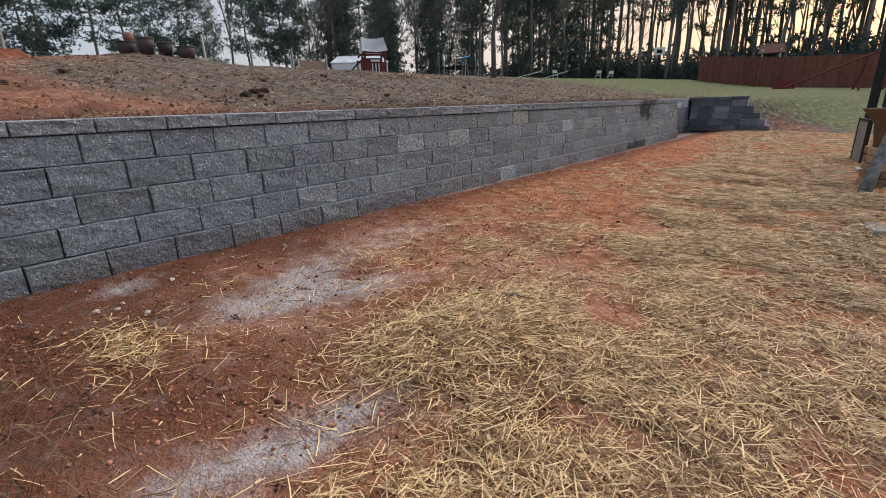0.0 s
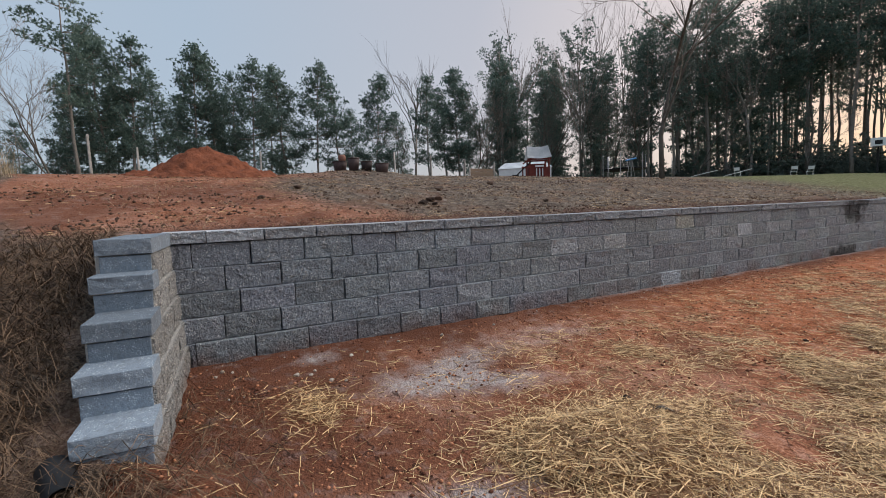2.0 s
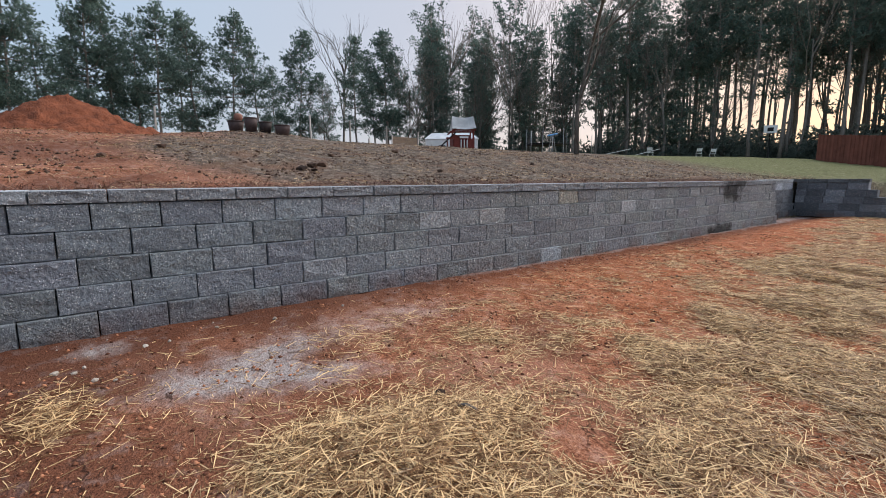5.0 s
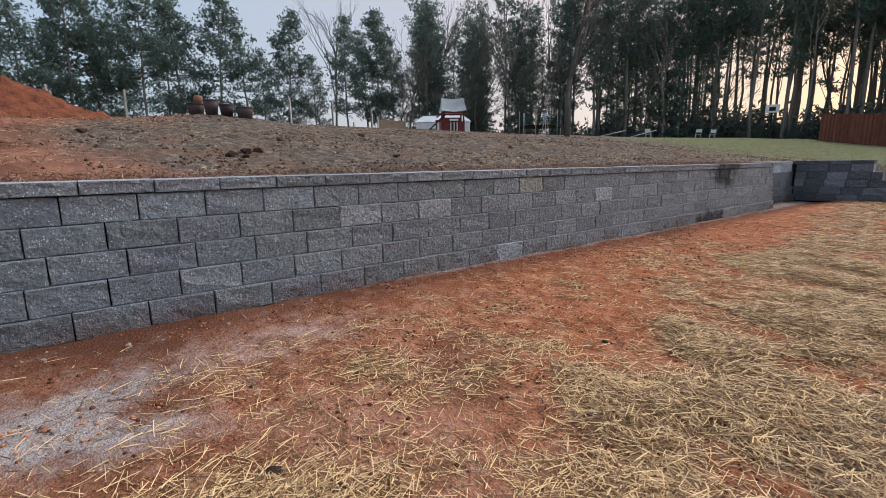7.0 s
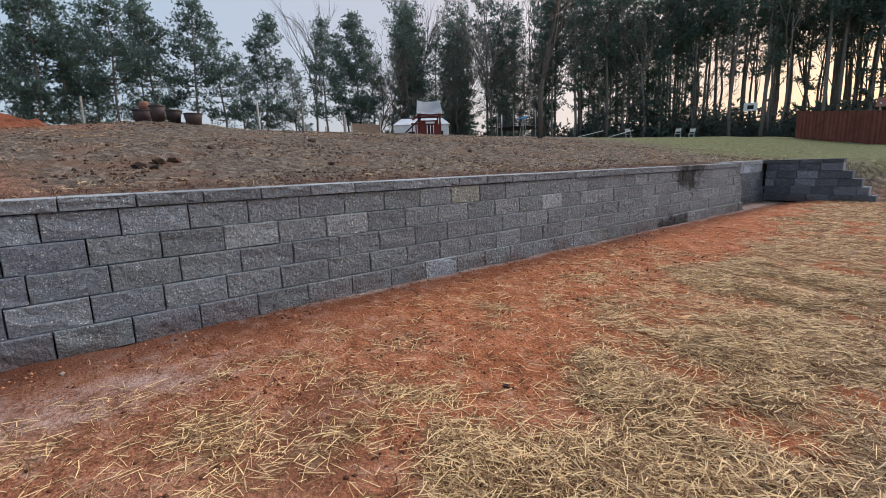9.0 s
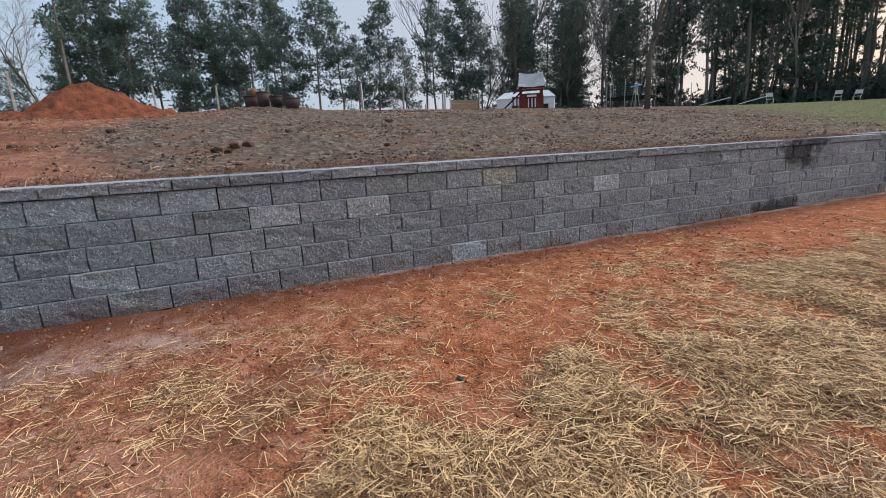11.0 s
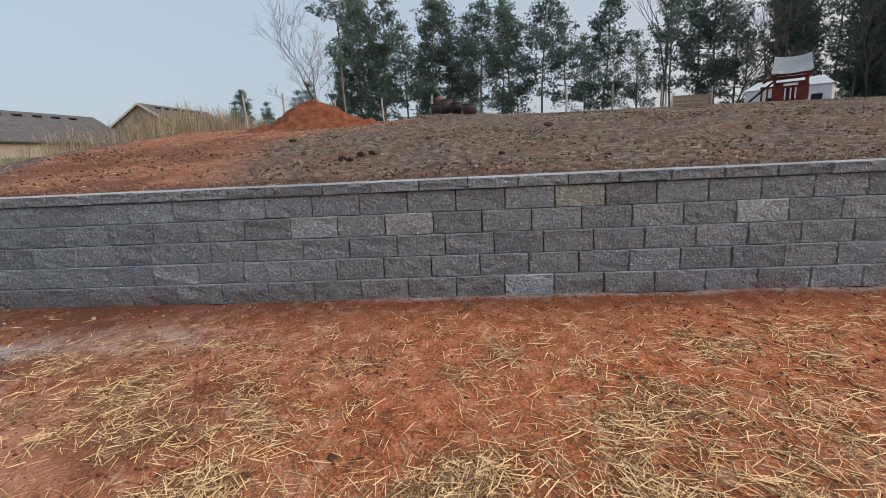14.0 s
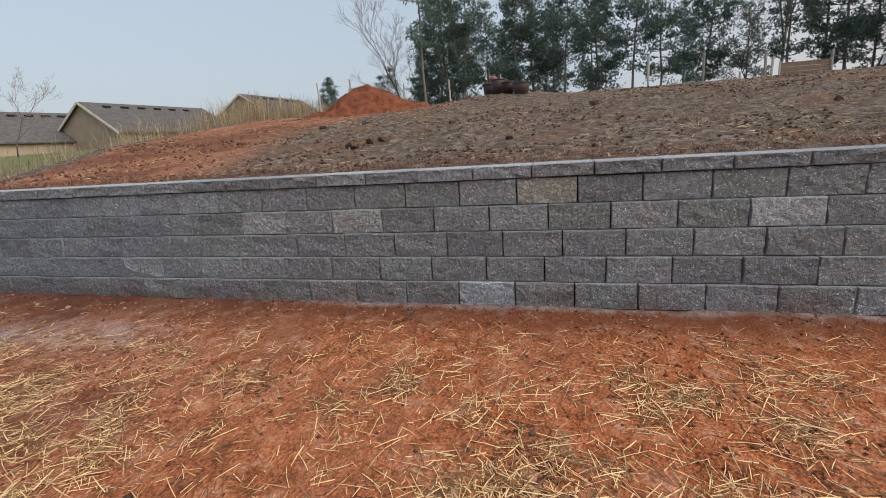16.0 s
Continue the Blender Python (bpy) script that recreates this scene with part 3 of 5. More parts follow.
# the wing: a stepped wall end running forward from the corner
wing = tagged(new("wall_wing", from_bm("wall_wing", boxes((-0.08, 0.86, -0.28, -0.10, -0.2, 0.95)), M_CORE)),
              "stepped end of the block retaining wall with smooth caps", "wall", kind="structure")
wing.matrix_world = pose(-3.80, 0.01, 0, 0, 0, -4.5)
NOSE = [0.95, 1.14, 1.46, 1.67, 1.90]
for k in range(5):
    zb, x1, face = COURSE_Z[k], NOSE[k] - 0.025, 0.03 - 0.02 * (4 - k)
    x = x1
    first = True
    while x > -0.12:
        wlen = BW if (k % 2 == 0 or not first) else BW / 2
        x0 = max(x - wlen, -0.12)
        if x - x0 > 0.04:
            # flank tinted tan: the sunset's warm light put into the block colour
            g = wr.uniform(0.95, 1.15)
            # turned to face +y: the block's own x runs towards -x
            place(BLOCKS[wr.integers(14)], "block", wing, pose(x, face, zb, 0, 0, 180), (g * 1.04, g * 0.98, g * 0.89), (x - x0) / BW)
        x, first = x0, False
    back = NOSE[k - 1] - 0.025 if k else -0.05
    capw = [0.30, 0.32, 0.31, 0.33, 0.32][k]
    cap = split_block("step_cap", capw, 0.10, NOSE[k] - back, 300 + k, M_CAP, [0.6, 0.6, 0.25, 0.6, 0.4][k])
    g = [0.70, 0.66, 0.56, 0.80, 0.86][k]
    # thin blue-grey riser plates, their tint darkened for the shade under the caps
    riser = split_block("riser", capw - 0.03, BH - 0.004, 0.03, 320 + k, M_CAP, 0.15)
    place(riser, "riser", wing, pose(x1 + 0.012, face - capw + 0.03, zb + 0.002, 0, 0, 90), (g * 0.72, g * 0.86, g))
    # its rough nose faces +x
    place(cap, "cap", wing, pose(NOSE[k], face - capw + 0.012, zb + BH + 0.001, 0, 0, 90), (g * 0.86, g * 0.98, g * 1.1))

# the far return: niche and dark stepped end wall
wall_back = tagged(new("wall_niche", from_bm("wall_niche", boxes((-4.38, -4.22, 15.42, 18.25, -0.1, 0.98)), M_CORE)), "recessed grey block wall beside the corner", "wall", kind="structure")
wall_far = tagged(new("wall_end", from_bm("wall_end", boxes((-4.20, -2.55, 18.40, 18.52, -0.1, 0.9)), M_CORE)), "dark block retaining wall stepping down at its end", "wall", kind="structure")
for k in range(5):
    for i in range(7):
        y0 = 15.42 + i * BW - (0.2 if k % 2 else 0)
        y0c, y1c = max(y0, 15.42), min(y0 + BW, 18.2)
        if y1c - y0c > 0.05:
            # top niche course tinted lighter, the lower courses darker
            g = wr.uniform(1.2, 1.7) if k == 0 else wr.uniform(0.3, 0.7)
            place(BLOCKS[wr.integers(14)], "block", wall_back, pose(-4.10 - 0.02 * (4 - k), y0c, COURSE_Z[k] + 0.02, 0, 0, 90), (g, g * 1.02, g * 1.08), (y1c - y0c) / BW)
    xend = [-2.45, -2.25, -2.05, -1.9, -1.75][k]
    x = xend
    while x > -4.09:
        x0 = max(x - BW * (0.5 if (k % 2 and x == xend) else 1), -4.10)
        if x - x0 > 0.05:
            # end wall blocks mostly tinted well below the main wall's tone
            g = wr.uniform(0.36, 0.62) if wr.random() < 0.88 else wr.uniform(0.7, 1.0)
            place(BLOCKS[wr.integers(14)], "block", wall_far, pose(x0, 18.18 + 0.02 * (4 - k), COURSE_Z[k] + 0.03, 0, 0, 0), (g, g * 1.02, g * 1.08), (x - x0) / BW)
        x = x0
for i in range(6):
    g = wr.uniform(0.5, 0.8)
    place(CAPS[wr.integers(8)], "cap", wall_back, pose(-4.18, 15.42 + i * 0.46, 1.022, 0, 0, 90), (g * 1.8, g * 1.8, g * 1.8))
for i in range(4):
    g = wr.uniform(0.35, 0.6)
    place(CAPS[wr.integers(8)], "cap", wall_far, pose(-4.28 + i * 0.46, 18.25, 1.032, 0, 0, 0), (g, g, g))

# ==== trees ====
def tuft_mesh(name, centres, size, r, mat, blades=6, flat=0.5):
    """Sprays of narrow pointed leaves round each centre."""
    n = len(centres)
    c = np.repeat(np.asarray(centres), blades, axis=0)
    d = r.normal(size=(n * blades, 3))
    d[:, 2] = d[:, 2] * flat + 0.25
    d /= np.linalg.norm(d, axis=1)[:, None]
    s = r.normal(size=(n * blades, 3))
    s -= d * np.sum(s * d, axis=1)[:, None]
    s /= np.linalg.norm(s, axis=1)[:, None]
    ln = size * r.uniform(0.6, 1.25, (n * blades, 1))
    w = ln * r.uniform(0.16, 0.30, (n * blades, 1))
    start = c - d * ln * 0.15
    verts = np.stack([start - s * w, start + s * w, c + d * ln], axis=1).reshape(-1, 3)
    q = np.arange(n * blades)[:, None] * 3
    return mesh_arrays(name, verts, q + np.array([[0, 1, 2]]), mat)


def pine(height, crown_from, spread, seed, tufts=6, blades=6, size=0.28, rounded=False, fullness=0.85):
    """A pine: limbs in loose whorls, swept up at their ends, with flat plumes of needles along the outer part."""
    r = np.random.default_rng(seed)
    root = new("pine_tree")
    bm = bmesh.new()
    pts, rad = [], []
    lean = r.normal(0, 0.25, 2)
    for i in range(7):
        t = i / 6
        pts.append((lean[0] * t * t * 2 + r.normal(0, 0.07), lean[1] * t * t * 2 + r.normal(0, 0.07), height * t * 0.97 - 0.3 * (i == 0)))
        rad.append(0.0078 * height * (1 - t) ** 0.8 + 0.02)
    tube(bm, pts, rad, 7)
    centres = []
    crown_len = height * (1 - crown_from)
    whorls = int(crown_len / 0.62)
    for wv in range(whorls):
        rel = (wv + r.random()) / whorls
        t = crown_from + (0.985 - crown_from) * rel
        q = np.array([np.interp(t, np.linspace(0, 1, 7), [p[i] for p in pts]) for i in range(3)])
        lop = r.uniform(0, 2 * math.pi)
        for b in range(r.integers(3, 6)):
            if r.random() > fullness:
                continue
            if rounded:
                reach = spread * math.sqrt(max(0.03, 1 - ((rel - 0.55) / 0.62) ** 2)) * r.uniform(0.45, 1.1)
            else:
                reach = spread * (1 - rel) ** 0.72 * min(1, 0.5 + 1.8 * rel) * r.uniform(0.5, 1.2) + 0.18
            a = lop + b * 1.5 + r.normal(0, 0.35)
            climb = -0.10 + 0.75 * rel + r.normal(0, 0.12)
            out = np.array([math.cos(a), math.sin(a), 0.0])
            knee = q + out * reach * 0.6 + np.array([0, 0, reach * climb * 0.35])
            end = q + out * reach + np.array([0, 0, reach * (climb + 0.28)])
            tube(bm, [q, knee, end], [0.05, 0.03, 0.012], 3, False)
            n_plumes = 1 + int(reach / 0.62)
            for k in range(n_plumes):
                u = 1.0 - 0.62 * k / max(1, n_plumes)
                p = (knee + (end - knee) * (u - 0.6) / 0.4) if u > 0.6 else q + (knee - q) * u / 0.6
                c = p + r.normal(0, 0.14, 3) + np.array([0, 0, 0.12])
                wide = r.uniform(0.22, 0.42)
                m = max(2, int(tufts * r.uniform(0.6, 1.4)))
                centres.extend(c + r.normal(0, 1, (m, 3)) * np.array([wide, wide, wide * 0.55]))
    centres.extend(np.array(pts[-1]) + r.normal(0, 0.22, (tufts * 2, 3)))
    part("trunk", bm, M_BARK, root, "dark furrowed trunk with thin limbs", True)
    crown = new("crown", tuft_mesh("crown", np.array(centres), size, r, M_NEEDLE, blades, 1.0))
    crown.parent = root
    return root


def bare_tree(height, seed, mat, forks=4, base=0.16, width=0.42):
    r = np.random.default_rng(seed)
    root = new("bare_tree")
    bm = bmesh.new()
    twigs = bmesh.new()

    def grow(q, d, ln, rad, level):
        pts, rr = [q], [rad]
        for i in range(3):
            d = (d + Vector(r.normal(0, 0.12, 3)) + Vector((0, 0, 0.06))).normalized()
            pts.append(pts[-1] + d * ln / 3)
            rr.append(rad * (1 - 0.2 * (i + 1)))
        tube(bm if level < 2 else twigs, pts, rr, 6 if level < 2 else 3, level < 1)
        if level >= forks:
            return
        for b in range(r.integers(3, 5)):
            s = r.uniform(0.35, 1.0)
            i = min(2, int(s * 3))
            start = pts[i] + (pts[i + 1] - pts[i]) * (s * 3 - i)
            side = Vector(r.normal(0, 1, 3))
            nd = (d + side.normalized() * width * r.uniform(0.8, 1.7)).normalized()
            grow(start, nd, ln * r.uniform(0.5, 0.75), max(rad * 0.5, 0.008), level + 1)

    grow(Vector((0, 0, -0.2)), Vector((0, 0, 1)), height * 0.5, base, 0)
    part("trunk", bm, mat, root, "", True)
    part("branchwork", twigs, M_TWIG, root)
    return root


def bush(seed, size):
    r = np.random.default_rng(seed)
    root = new("bush")
    bm = bmesh.new()
    centres = []
    for i in range(9):
        a, q = r.uniform(0, 6.28), r.uniform(0.2, 1.0) * size
        end = Vector((math.cos(a) * q, math.sin(a) * q, r.uniform(0.5, 1.2) * size))
        tube(bm, [Vector((0, 0, -0.2)), end * 0.5 + Vector((0, 0, 0.1)), end], [0.05, 0.03, 0.01], 3, False)
        for _ in range(38):
            centres.append(np.array(end) * r.uniform(0.3, 1.05) + r.normal(0, 0.28 * size, 3))
    centres = [c for c in centres if c[2] > 0.05]
    part("stems", bm, M_BARK, root)
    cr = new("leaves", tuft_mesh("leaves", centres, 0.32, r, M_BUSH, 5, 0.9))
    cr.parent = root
    return root


def scatter_tree(src, x, y, scale, turn, label, category, group):
    ob = copy_thing(src, pose(x, y, at_land(x, y) - 0.05, 0, 0, turn))
    ob.scale = (scale * 1.0, scale * 1.0, scale)
    return tagged(ob, label, category, group)


PINES = [pine(15, 0.24, 3.0, 21, 19, 6, 0.21, fullness=0.72), pine(15, 0.30, 2.7, 22, 19, 6, 0.21, fullness=0.72), pine(15, 0.12, 3.1, 23, 19, 6, 0.21, fullness=0.72), pine(15, 0.32, 2.4, 24, 19, 6, 0.21, fullness=0.7), pine(15, 0.40, 2.3, 25, 20, 6, 0.21, True, 0.45)]
TALL = [pine(22, 0.40, 2.8, 31, 9, 5, 0.28, True, 0.65), pine(22, 0.34, 2.6, 32, 9, 5, 0.28, True, 0.6), pine(22, 0.50, 3.0, 33, 9, 5, 0.28, True, 0.7), pine(22, 0.28, 2.5, 34, 9, 5, 0.28, True, 0.55),
        pine(20, 0.14, 2.7, 35, 9, 5, 0.28, False, 0.75), pine(18, 0.10, 2.6, 36, 9, 5, 0.28, False, 0.75)]
BARES = [bare_tree(12, 61, M_GREYBARK, 5, 0.11, 0.5), bare_tree(10, 42, M_GREYBARK, 5, 0.08, 0.5), bare_tree(14, 43, M_PALEBARK, 4, 0.15, 0.28)]
SLIM = [bare_tree(26, 44, M_GREYBARK, 4, 0.13, 0.34), bare_tree(22, 45, M_GREYBARK, 4, 0.10, 0.30), bare_tree(24, 46, M_PALEBARK, 4, 0.12, 0.38)]
BUSHES = [bush(51, 1.6), bush(52, 2.2), bush(53, 2.0)]
tr = np.random.default_rng(9)
# the open row of pines beyond the field: x, y, height
ROW = [(-56.7, -8.9, 21.3, 4), (-64.8, -8.9, 20.3, 2), (-61.0, -7.0, 19.8, 0), (-59.2, -4.4, 18.9, 1), (-67.4, -2.5, 17.7, 2), (-60.4, 1.5, 18.9, 0), (-62.3, 3.9, 18.7, 3), (-65.1, 6.3, 17.4, 2), (-58.9, 7.7, 17.7, 3),
       (-67.6, 11.0, 17.8, 1), (-60.4, 11.5, 17.9, 0), (-57.6, 14.9, 17.8, 3), (-58.8, 18.1, 16.1, 1), (-63.0, 21.3, 13.6, 2), (-52.5, 20.8, 15.5, 0), (-59.8, 26.9, 12.9, 2), (-50.8, 27.0, 15.3, 1),
       (-54.9, 32.0, 15.8, 3), (-50.6, 31.4, 17.2, 0), (-54.9, 35.9, 15.3, 2), (-71.0, -7.2, 16.4, 3), (-71.4, -0.4, 16.2, 1), (-71.3, 5.0, 15.4, 0)]
for x, y, h, v in ROW:
    scatter_tree(PINES[v], x, y, h / 15, tr.uniform(0, 360), "dark green pine in the open row behind the field", "tree", "pines behind the field")
# the tall wood
WOOD = [(-50, 36), (-46, 46), (-38, 55), (-27, 63), (-12, 68), (4, 70), (24, 68)]
seg = [math.dist(a, b) for a, b in zip(WOOD, WOOD[1:])]
cum = np.concatenate([[0], np.cumsum(seg)])
for rowi, (back, step) in enumerate([(0, 3.6), (5, 3.8), (11, 4.4)]):
    s = tr.uniform(0, 2)
    while s < cum[-1]:
        x = np.interp(s, cum, [p[0] for p in WOOD])
        y = np.interp(s, cum, [p[1] for p in WOOD])
        n = np.array([x + 5, y - 10])
        n /= np.linalg.norm(n)
        x, y = x + n[0] * back + tr.normal(0, 0.9), y + n[1] * back + tr.normal(0, 0.9)
        h = tr.uniform(15.5, 22.5) + min(5.0, s * 0.12) + back * 0.1
        low = s < 36 and tr.random() < 0.5
        scatter_tree(TALL[tr.integers(4, 6) if low else tr.integers(4)], x, y, h / 22, tr.uniform(0, 360), "tall pine with a bare trunk and high crown in the wood", "tree", "pines of the wood")
        s += step * tr.uniform(0.6, 1.4) * (1.0 if s > 55 else 0.85)
s = 0
while s < cum[-1]:
    x, y = np.interp(s, cum, [p[0] for p in WOOD]), np.interp(s, cum, [p[1] for p in WOOD])
    scatter_tree(BUSHES[tr.integers(3)], x + tr.normal(0, 1), y + tr.normal(0, 1), tr.uniform(1.3, 2.0) if s > 62 else tr.uniform(0.6, 1.0), tr.uniform(0, 360), "dark leafy bush at the edge of the wood", "bush", "bushes at the wood's edge")
    s += 1.7
for back, x0, x1 in ((3.0, -47, 24), (6.5, -44, 24)):
    for x in np.arange(x0, x1, 1.9):
        y = np.interp(x, [p[0] for p in WOOD], [p[1] for p in WOOD]) + back
        scatter_tree(BUSHES[tr.integers(3)], x + tr.normal(0, 0.6), y + tr.normal(0, 0.8), tr.uniform(1.5, 2.3) if x > -14 else tr.uniform(1.0, 1.7), tr.uniform(0, 360), "dark leafy bush at the edge of the wood", "bush", "bushes at the wood's edge")
# slender leafless trees mixed into the wood
for i in range(62):
    s = tr.uniform(8, cum[-1]) if i < 30 else tr.uniform(45, cum[-1])
    x, y = np.interp(s, cum, [p[0] for p in WOOD]), np.interp(s, cum, [p[1] for p in WOOD])
    n = np.array([x + 5, y - 10])
    n /= np.linalg.norm(n)
    q = tr.uniform(-1.5, 11)
    scatter_tree(SLIM[tr.integers(3)], x + n[0] * q, y + n[1] * q, tr.uniform(0.8, 1.25), tr.uniform(0, 360), "slender leafless tree with grey bark in the wood", "tree", "leafless trees of the wood")
for i in range(13):
    y = tr.uniform(-12, 34)
    scatter_tree(BUSHES[tr.integers(3)], -62 + 0.25 * max(0, y) + tr.normal(0, 1.5), y, tr.uniform(0.45, 0.9), tr.uniform(0, 360), "low dark bush below the pines", "bush", "bushes below the pines")
for x, y, h, v in [(-60, -9.5, 12.5, 2), (-63, -10.8, 11, 2), (-57.6, -13.4, 9.6, 2), (-59, -15.6, 9.0, 2), (-57, -18.3, 6.5, 0), (-60, -20.3, 8.0, 2), (-59, -22.6, 9.6, 0), (-61, -25, 8.5, 2), (-70, -32, 6.5, 1)]:
    scatter_tree(PINES[v], x, y, h / 15, tr.uniform(0, 360), "young pine in the distance beyond the bank", "tree", "pines beyond the bank")
for x, y, sc, v in [(-52, -9.6, 1.25, 0), (-57, -12.5, 1.2, 1), (-22.7, -26.9, 0.55, 1), (-64.5, 32, 1.7, 2), (-54, 42, 1.75, 2), (-57, 40, 1.4, 2), (-48, 44, 1.4, 1), (-47, 50, 1.3, 1), (-36, 58, 1.5, 2), (-49, 38, 1.3, 1), (-46, 43, 1.2, 0), (-44, 47, 1.5, 2), (-42, 50, 1.2, 1), (-39, 52, 1.3, 0), (-34, 56, 1.3, 1), (-30, 60, 1.4, 2), (-50, 33, 1.2, 0), (-25, 62, 1.3, 1), (-52, 25, 1.0, 1)]:
    scatter_tree(BARES[v], x, y, sc, tr.uniform(0, 360), "leafless tree with pale bark and fine twigs", "tree", "leafless trees")
POLES = [pine(22, 0.52, 2.1, 37, 6, 4, 0.30, True, 0.6), pine(22, 0.60, 1.8, 38, 6, 4, 0.30, True, 0.6)]
for i in range(105):
    s = tr.uniform(22, cum[-1])
    x, y = np.interp(s, cum, [p[0] for p in WOOD]), np.interp(s, cum, [p[1] for p in WOOD])
    n = np.array([x + 5, y - 10])
    n /= np.linalg.norm(n)
    q = tr.uniform(-1, 14)
    scatter_tree(POLES[i % 2], x + n[0] * q, y + n[1] * q, tr.uniform(0.7, 1.05), tr.uniform(0, 360), "slender pine with a long bare trunk in the wood", "tree", "pines of the wood")
# fuller, low-branched pines along the near edge of the wood
er = np.random.default_rng(29)
for i in range(15):
    s = 2.6 * i + er.uniform(0, 1.5)
    x, y = np.interp(s, cum, [p[0] for p in WOOD]), np.interp(s, cum, [p[1] for p in WOOD])
    scatter_tree(TALL[4 + i % 2], x + er.normal(0, 1.2), y + er.uniform(-1, 4), er.uniform(0.66, 1.0), er.uniform(0, 360), "dense green pine branched low at the wood's edge", "tree", "pines of the wood")
OAK = bare_tree(15, 48, M_GREYBARK, 5, 0.15, 0.55)
scatter_tree(OAK, -13.4, 19.8, 0.92, 30, "big leafless tree with a pale flared trunk base", "tree", "leafless trees")
for src in PINES + TALL + POLES + BARES + SLIM + BUSHES + [OAK]:
    for o in (*src.children_recursive, src):
        bpy.data.objects.remove(o)

# ==== heap of clay ====
def heap(cx, cy, radius, height):
    xs = np.linspace(-1.6, 1.6, 110)
    X, Y = np.meshgrid(xs * radius, xs * radius * 1.1, indexing="ij")
    rr = np.sqrt((X / radius) ** 2 + (Y / (radius * 1.1)) ** 2)
    Z = height * np.maximum(np.clip(1 - rr ** 1.1, -1, 1), 0.16 * np.exp(-((rr - 0.9) / 0.3) ** 2) - 0.12 * smooth01(1.05, 1.5, rr)) + (0.36 * (fbm(X + cx, Y + cy, 1.9, 5) - 0.5) + 0.16 * (fbm(X + cx, Y + cy, 9.0, 3, 7.0) - 0.5)) * smooth01(1.6, 0.9, rr) - 0.06
    Z = Z - 0.12 * blob(X, Y, 0.55, 0.1, 0.4, 0.5)
    base = land((X + cx).ravel(), (Y + cy).ravel()).reshape(X.shape)
    v = np.column_stack([(X + cx).ravel(), (Y + cy).ravel(), (Z + base).ravel()])
    n = len(xs)
    i2, j2 = np.meshgrid(np.arange(n - 1), np.arange(n - 1), indexing="ij")
    a = (i2 * n + j2).ravel()
    me = mesh_arrays("clay_mound", v, np.column_stack([a, a + n, a + n + 1, a + 1]), M_CLAY)
    me.polygons.foreach_set("use_smooth", [True] * len(me.polygons))
    return tagged(new("clay_mound", me), "heap of loose red clay on the field", "soil heap")


heap(-14.9, 0.7, 1.6, 0.98)


# ==== straw, dead grass, stones ====
def ribbons(name, base, heading, length, width, rise, sag, mat, r, curl=0.05):
    """Thin bent blades: base (N, 3); heading, length, width, rise (of the tip, per length), sag (of the middle)."""
    n = len(base)
    d = np.column_stack([np.cos(heading), np.sin(heading), np.zeros(n)])
    side = np.column_stack([-np.sin(heading), np.cos(heading), r.normal(0, 0.5, n)])
    side /= np.linalg.norm(side, axis=1)[:, None]
    bend = r.normal(0, curl, n)[:, None] * np.column_stack([-np.sin(heading), np.cos(heading), np.zeros(n)])
    ln, w = length[:, None], width[:, None]
    p0 = base
    p1 = base + d * ln * 0.5 + bend * ln
    p1[:, 2] += length * (rise * 0.5 + sag)
    p2 = base + d * ln * 0.98
    p2[:, 2] += length * rise
    verts = np.stack([p0 - side * w, p0 + side * w, p1 - side * w, p1 + side * w, p2 - side * w * 0.6, p2 + side * w * 0.6], axis=1).reshape(-1, 3)
    q = (np.arange(n) * 6)[:, None]
    faces = np.concatenate([q + np.array([[0, 1, 3, 2]]), q + np.array([[2, 3, 5, 4]])])
    return new(name, mesh_arrays(name, verts, faces, mat))


def sample(r, n, x0, x1, y0, y1, density):
    x, y = r.uniform(x0, x1, n), r.uniform(y0, y1, n)
    keep = r.random(n) < density(x, y)
    return x[keep], y[keep]


sr = np.random.default_rng(77)


def lay_straw(name, n, box4, dens, mat, label, lmin, lmax, width, stack=0.035):
    x, y = sample(sr, n, *box4, dens)
    d = np.clip(straw_cover(x, y), 0, 1.2)
    z = land(x, y) + 0.003 + sr.random(len(x)) ** 2 * stack * d
    m = len(x)
    hd = sr.uniform(0, 2 * np.pi, m)
    rise = sr.normal(0.0, 0.03, m) + 0.05 * d * sr.random(m)
    ob = ribbons(name, np.column_stack([x, y, z]), hd, sr.uniform(lmin, lmax, m) * (1.2 - 0.2 * np.minimum(d, 1)), width * sr.uniform(0.6, 1.3, m) * (0.9 + 0.1 * np.minimum(d, 1)), rise, 0.003 + 0.012 * sr.random(m) * d, mat, sr, 0.016)
    return tagged(ob, label, "straw", kind="stuff")


dull = lambda x, y: smooth01(-0.7, 0.3, x + 0.8 * (fbm(x, y, 1.2, 2, 9.0) - 0.5)) * (0.35 + 0.65 * smooth01(2.0, 5.0, y))
lay_straw("loose_straw", 430000, (-3.5, 1.3, -0.25, 9.5), lambda x, y: 0.85 * straw_cover(x, y) * (1 - 0.65 * dull(x, y)), M_STRAW, "scattered golden wheat straw on red clay", 0.02, 0.145, 0.0022, 0.06)
lay_straw("straw_chaff", 15000, (-3.6, 0.4, -0.2, 10), lambda x, y: 0.12 + 0.88 * smooth01(0.45, 0.7, fbm(x, y, 1.9, 3, 91.0)) * smooth01(-3.7, -2.6, x), M_STRAW, "short broken bits of straw on the clay", 0.008, 0.055, 0.0011)
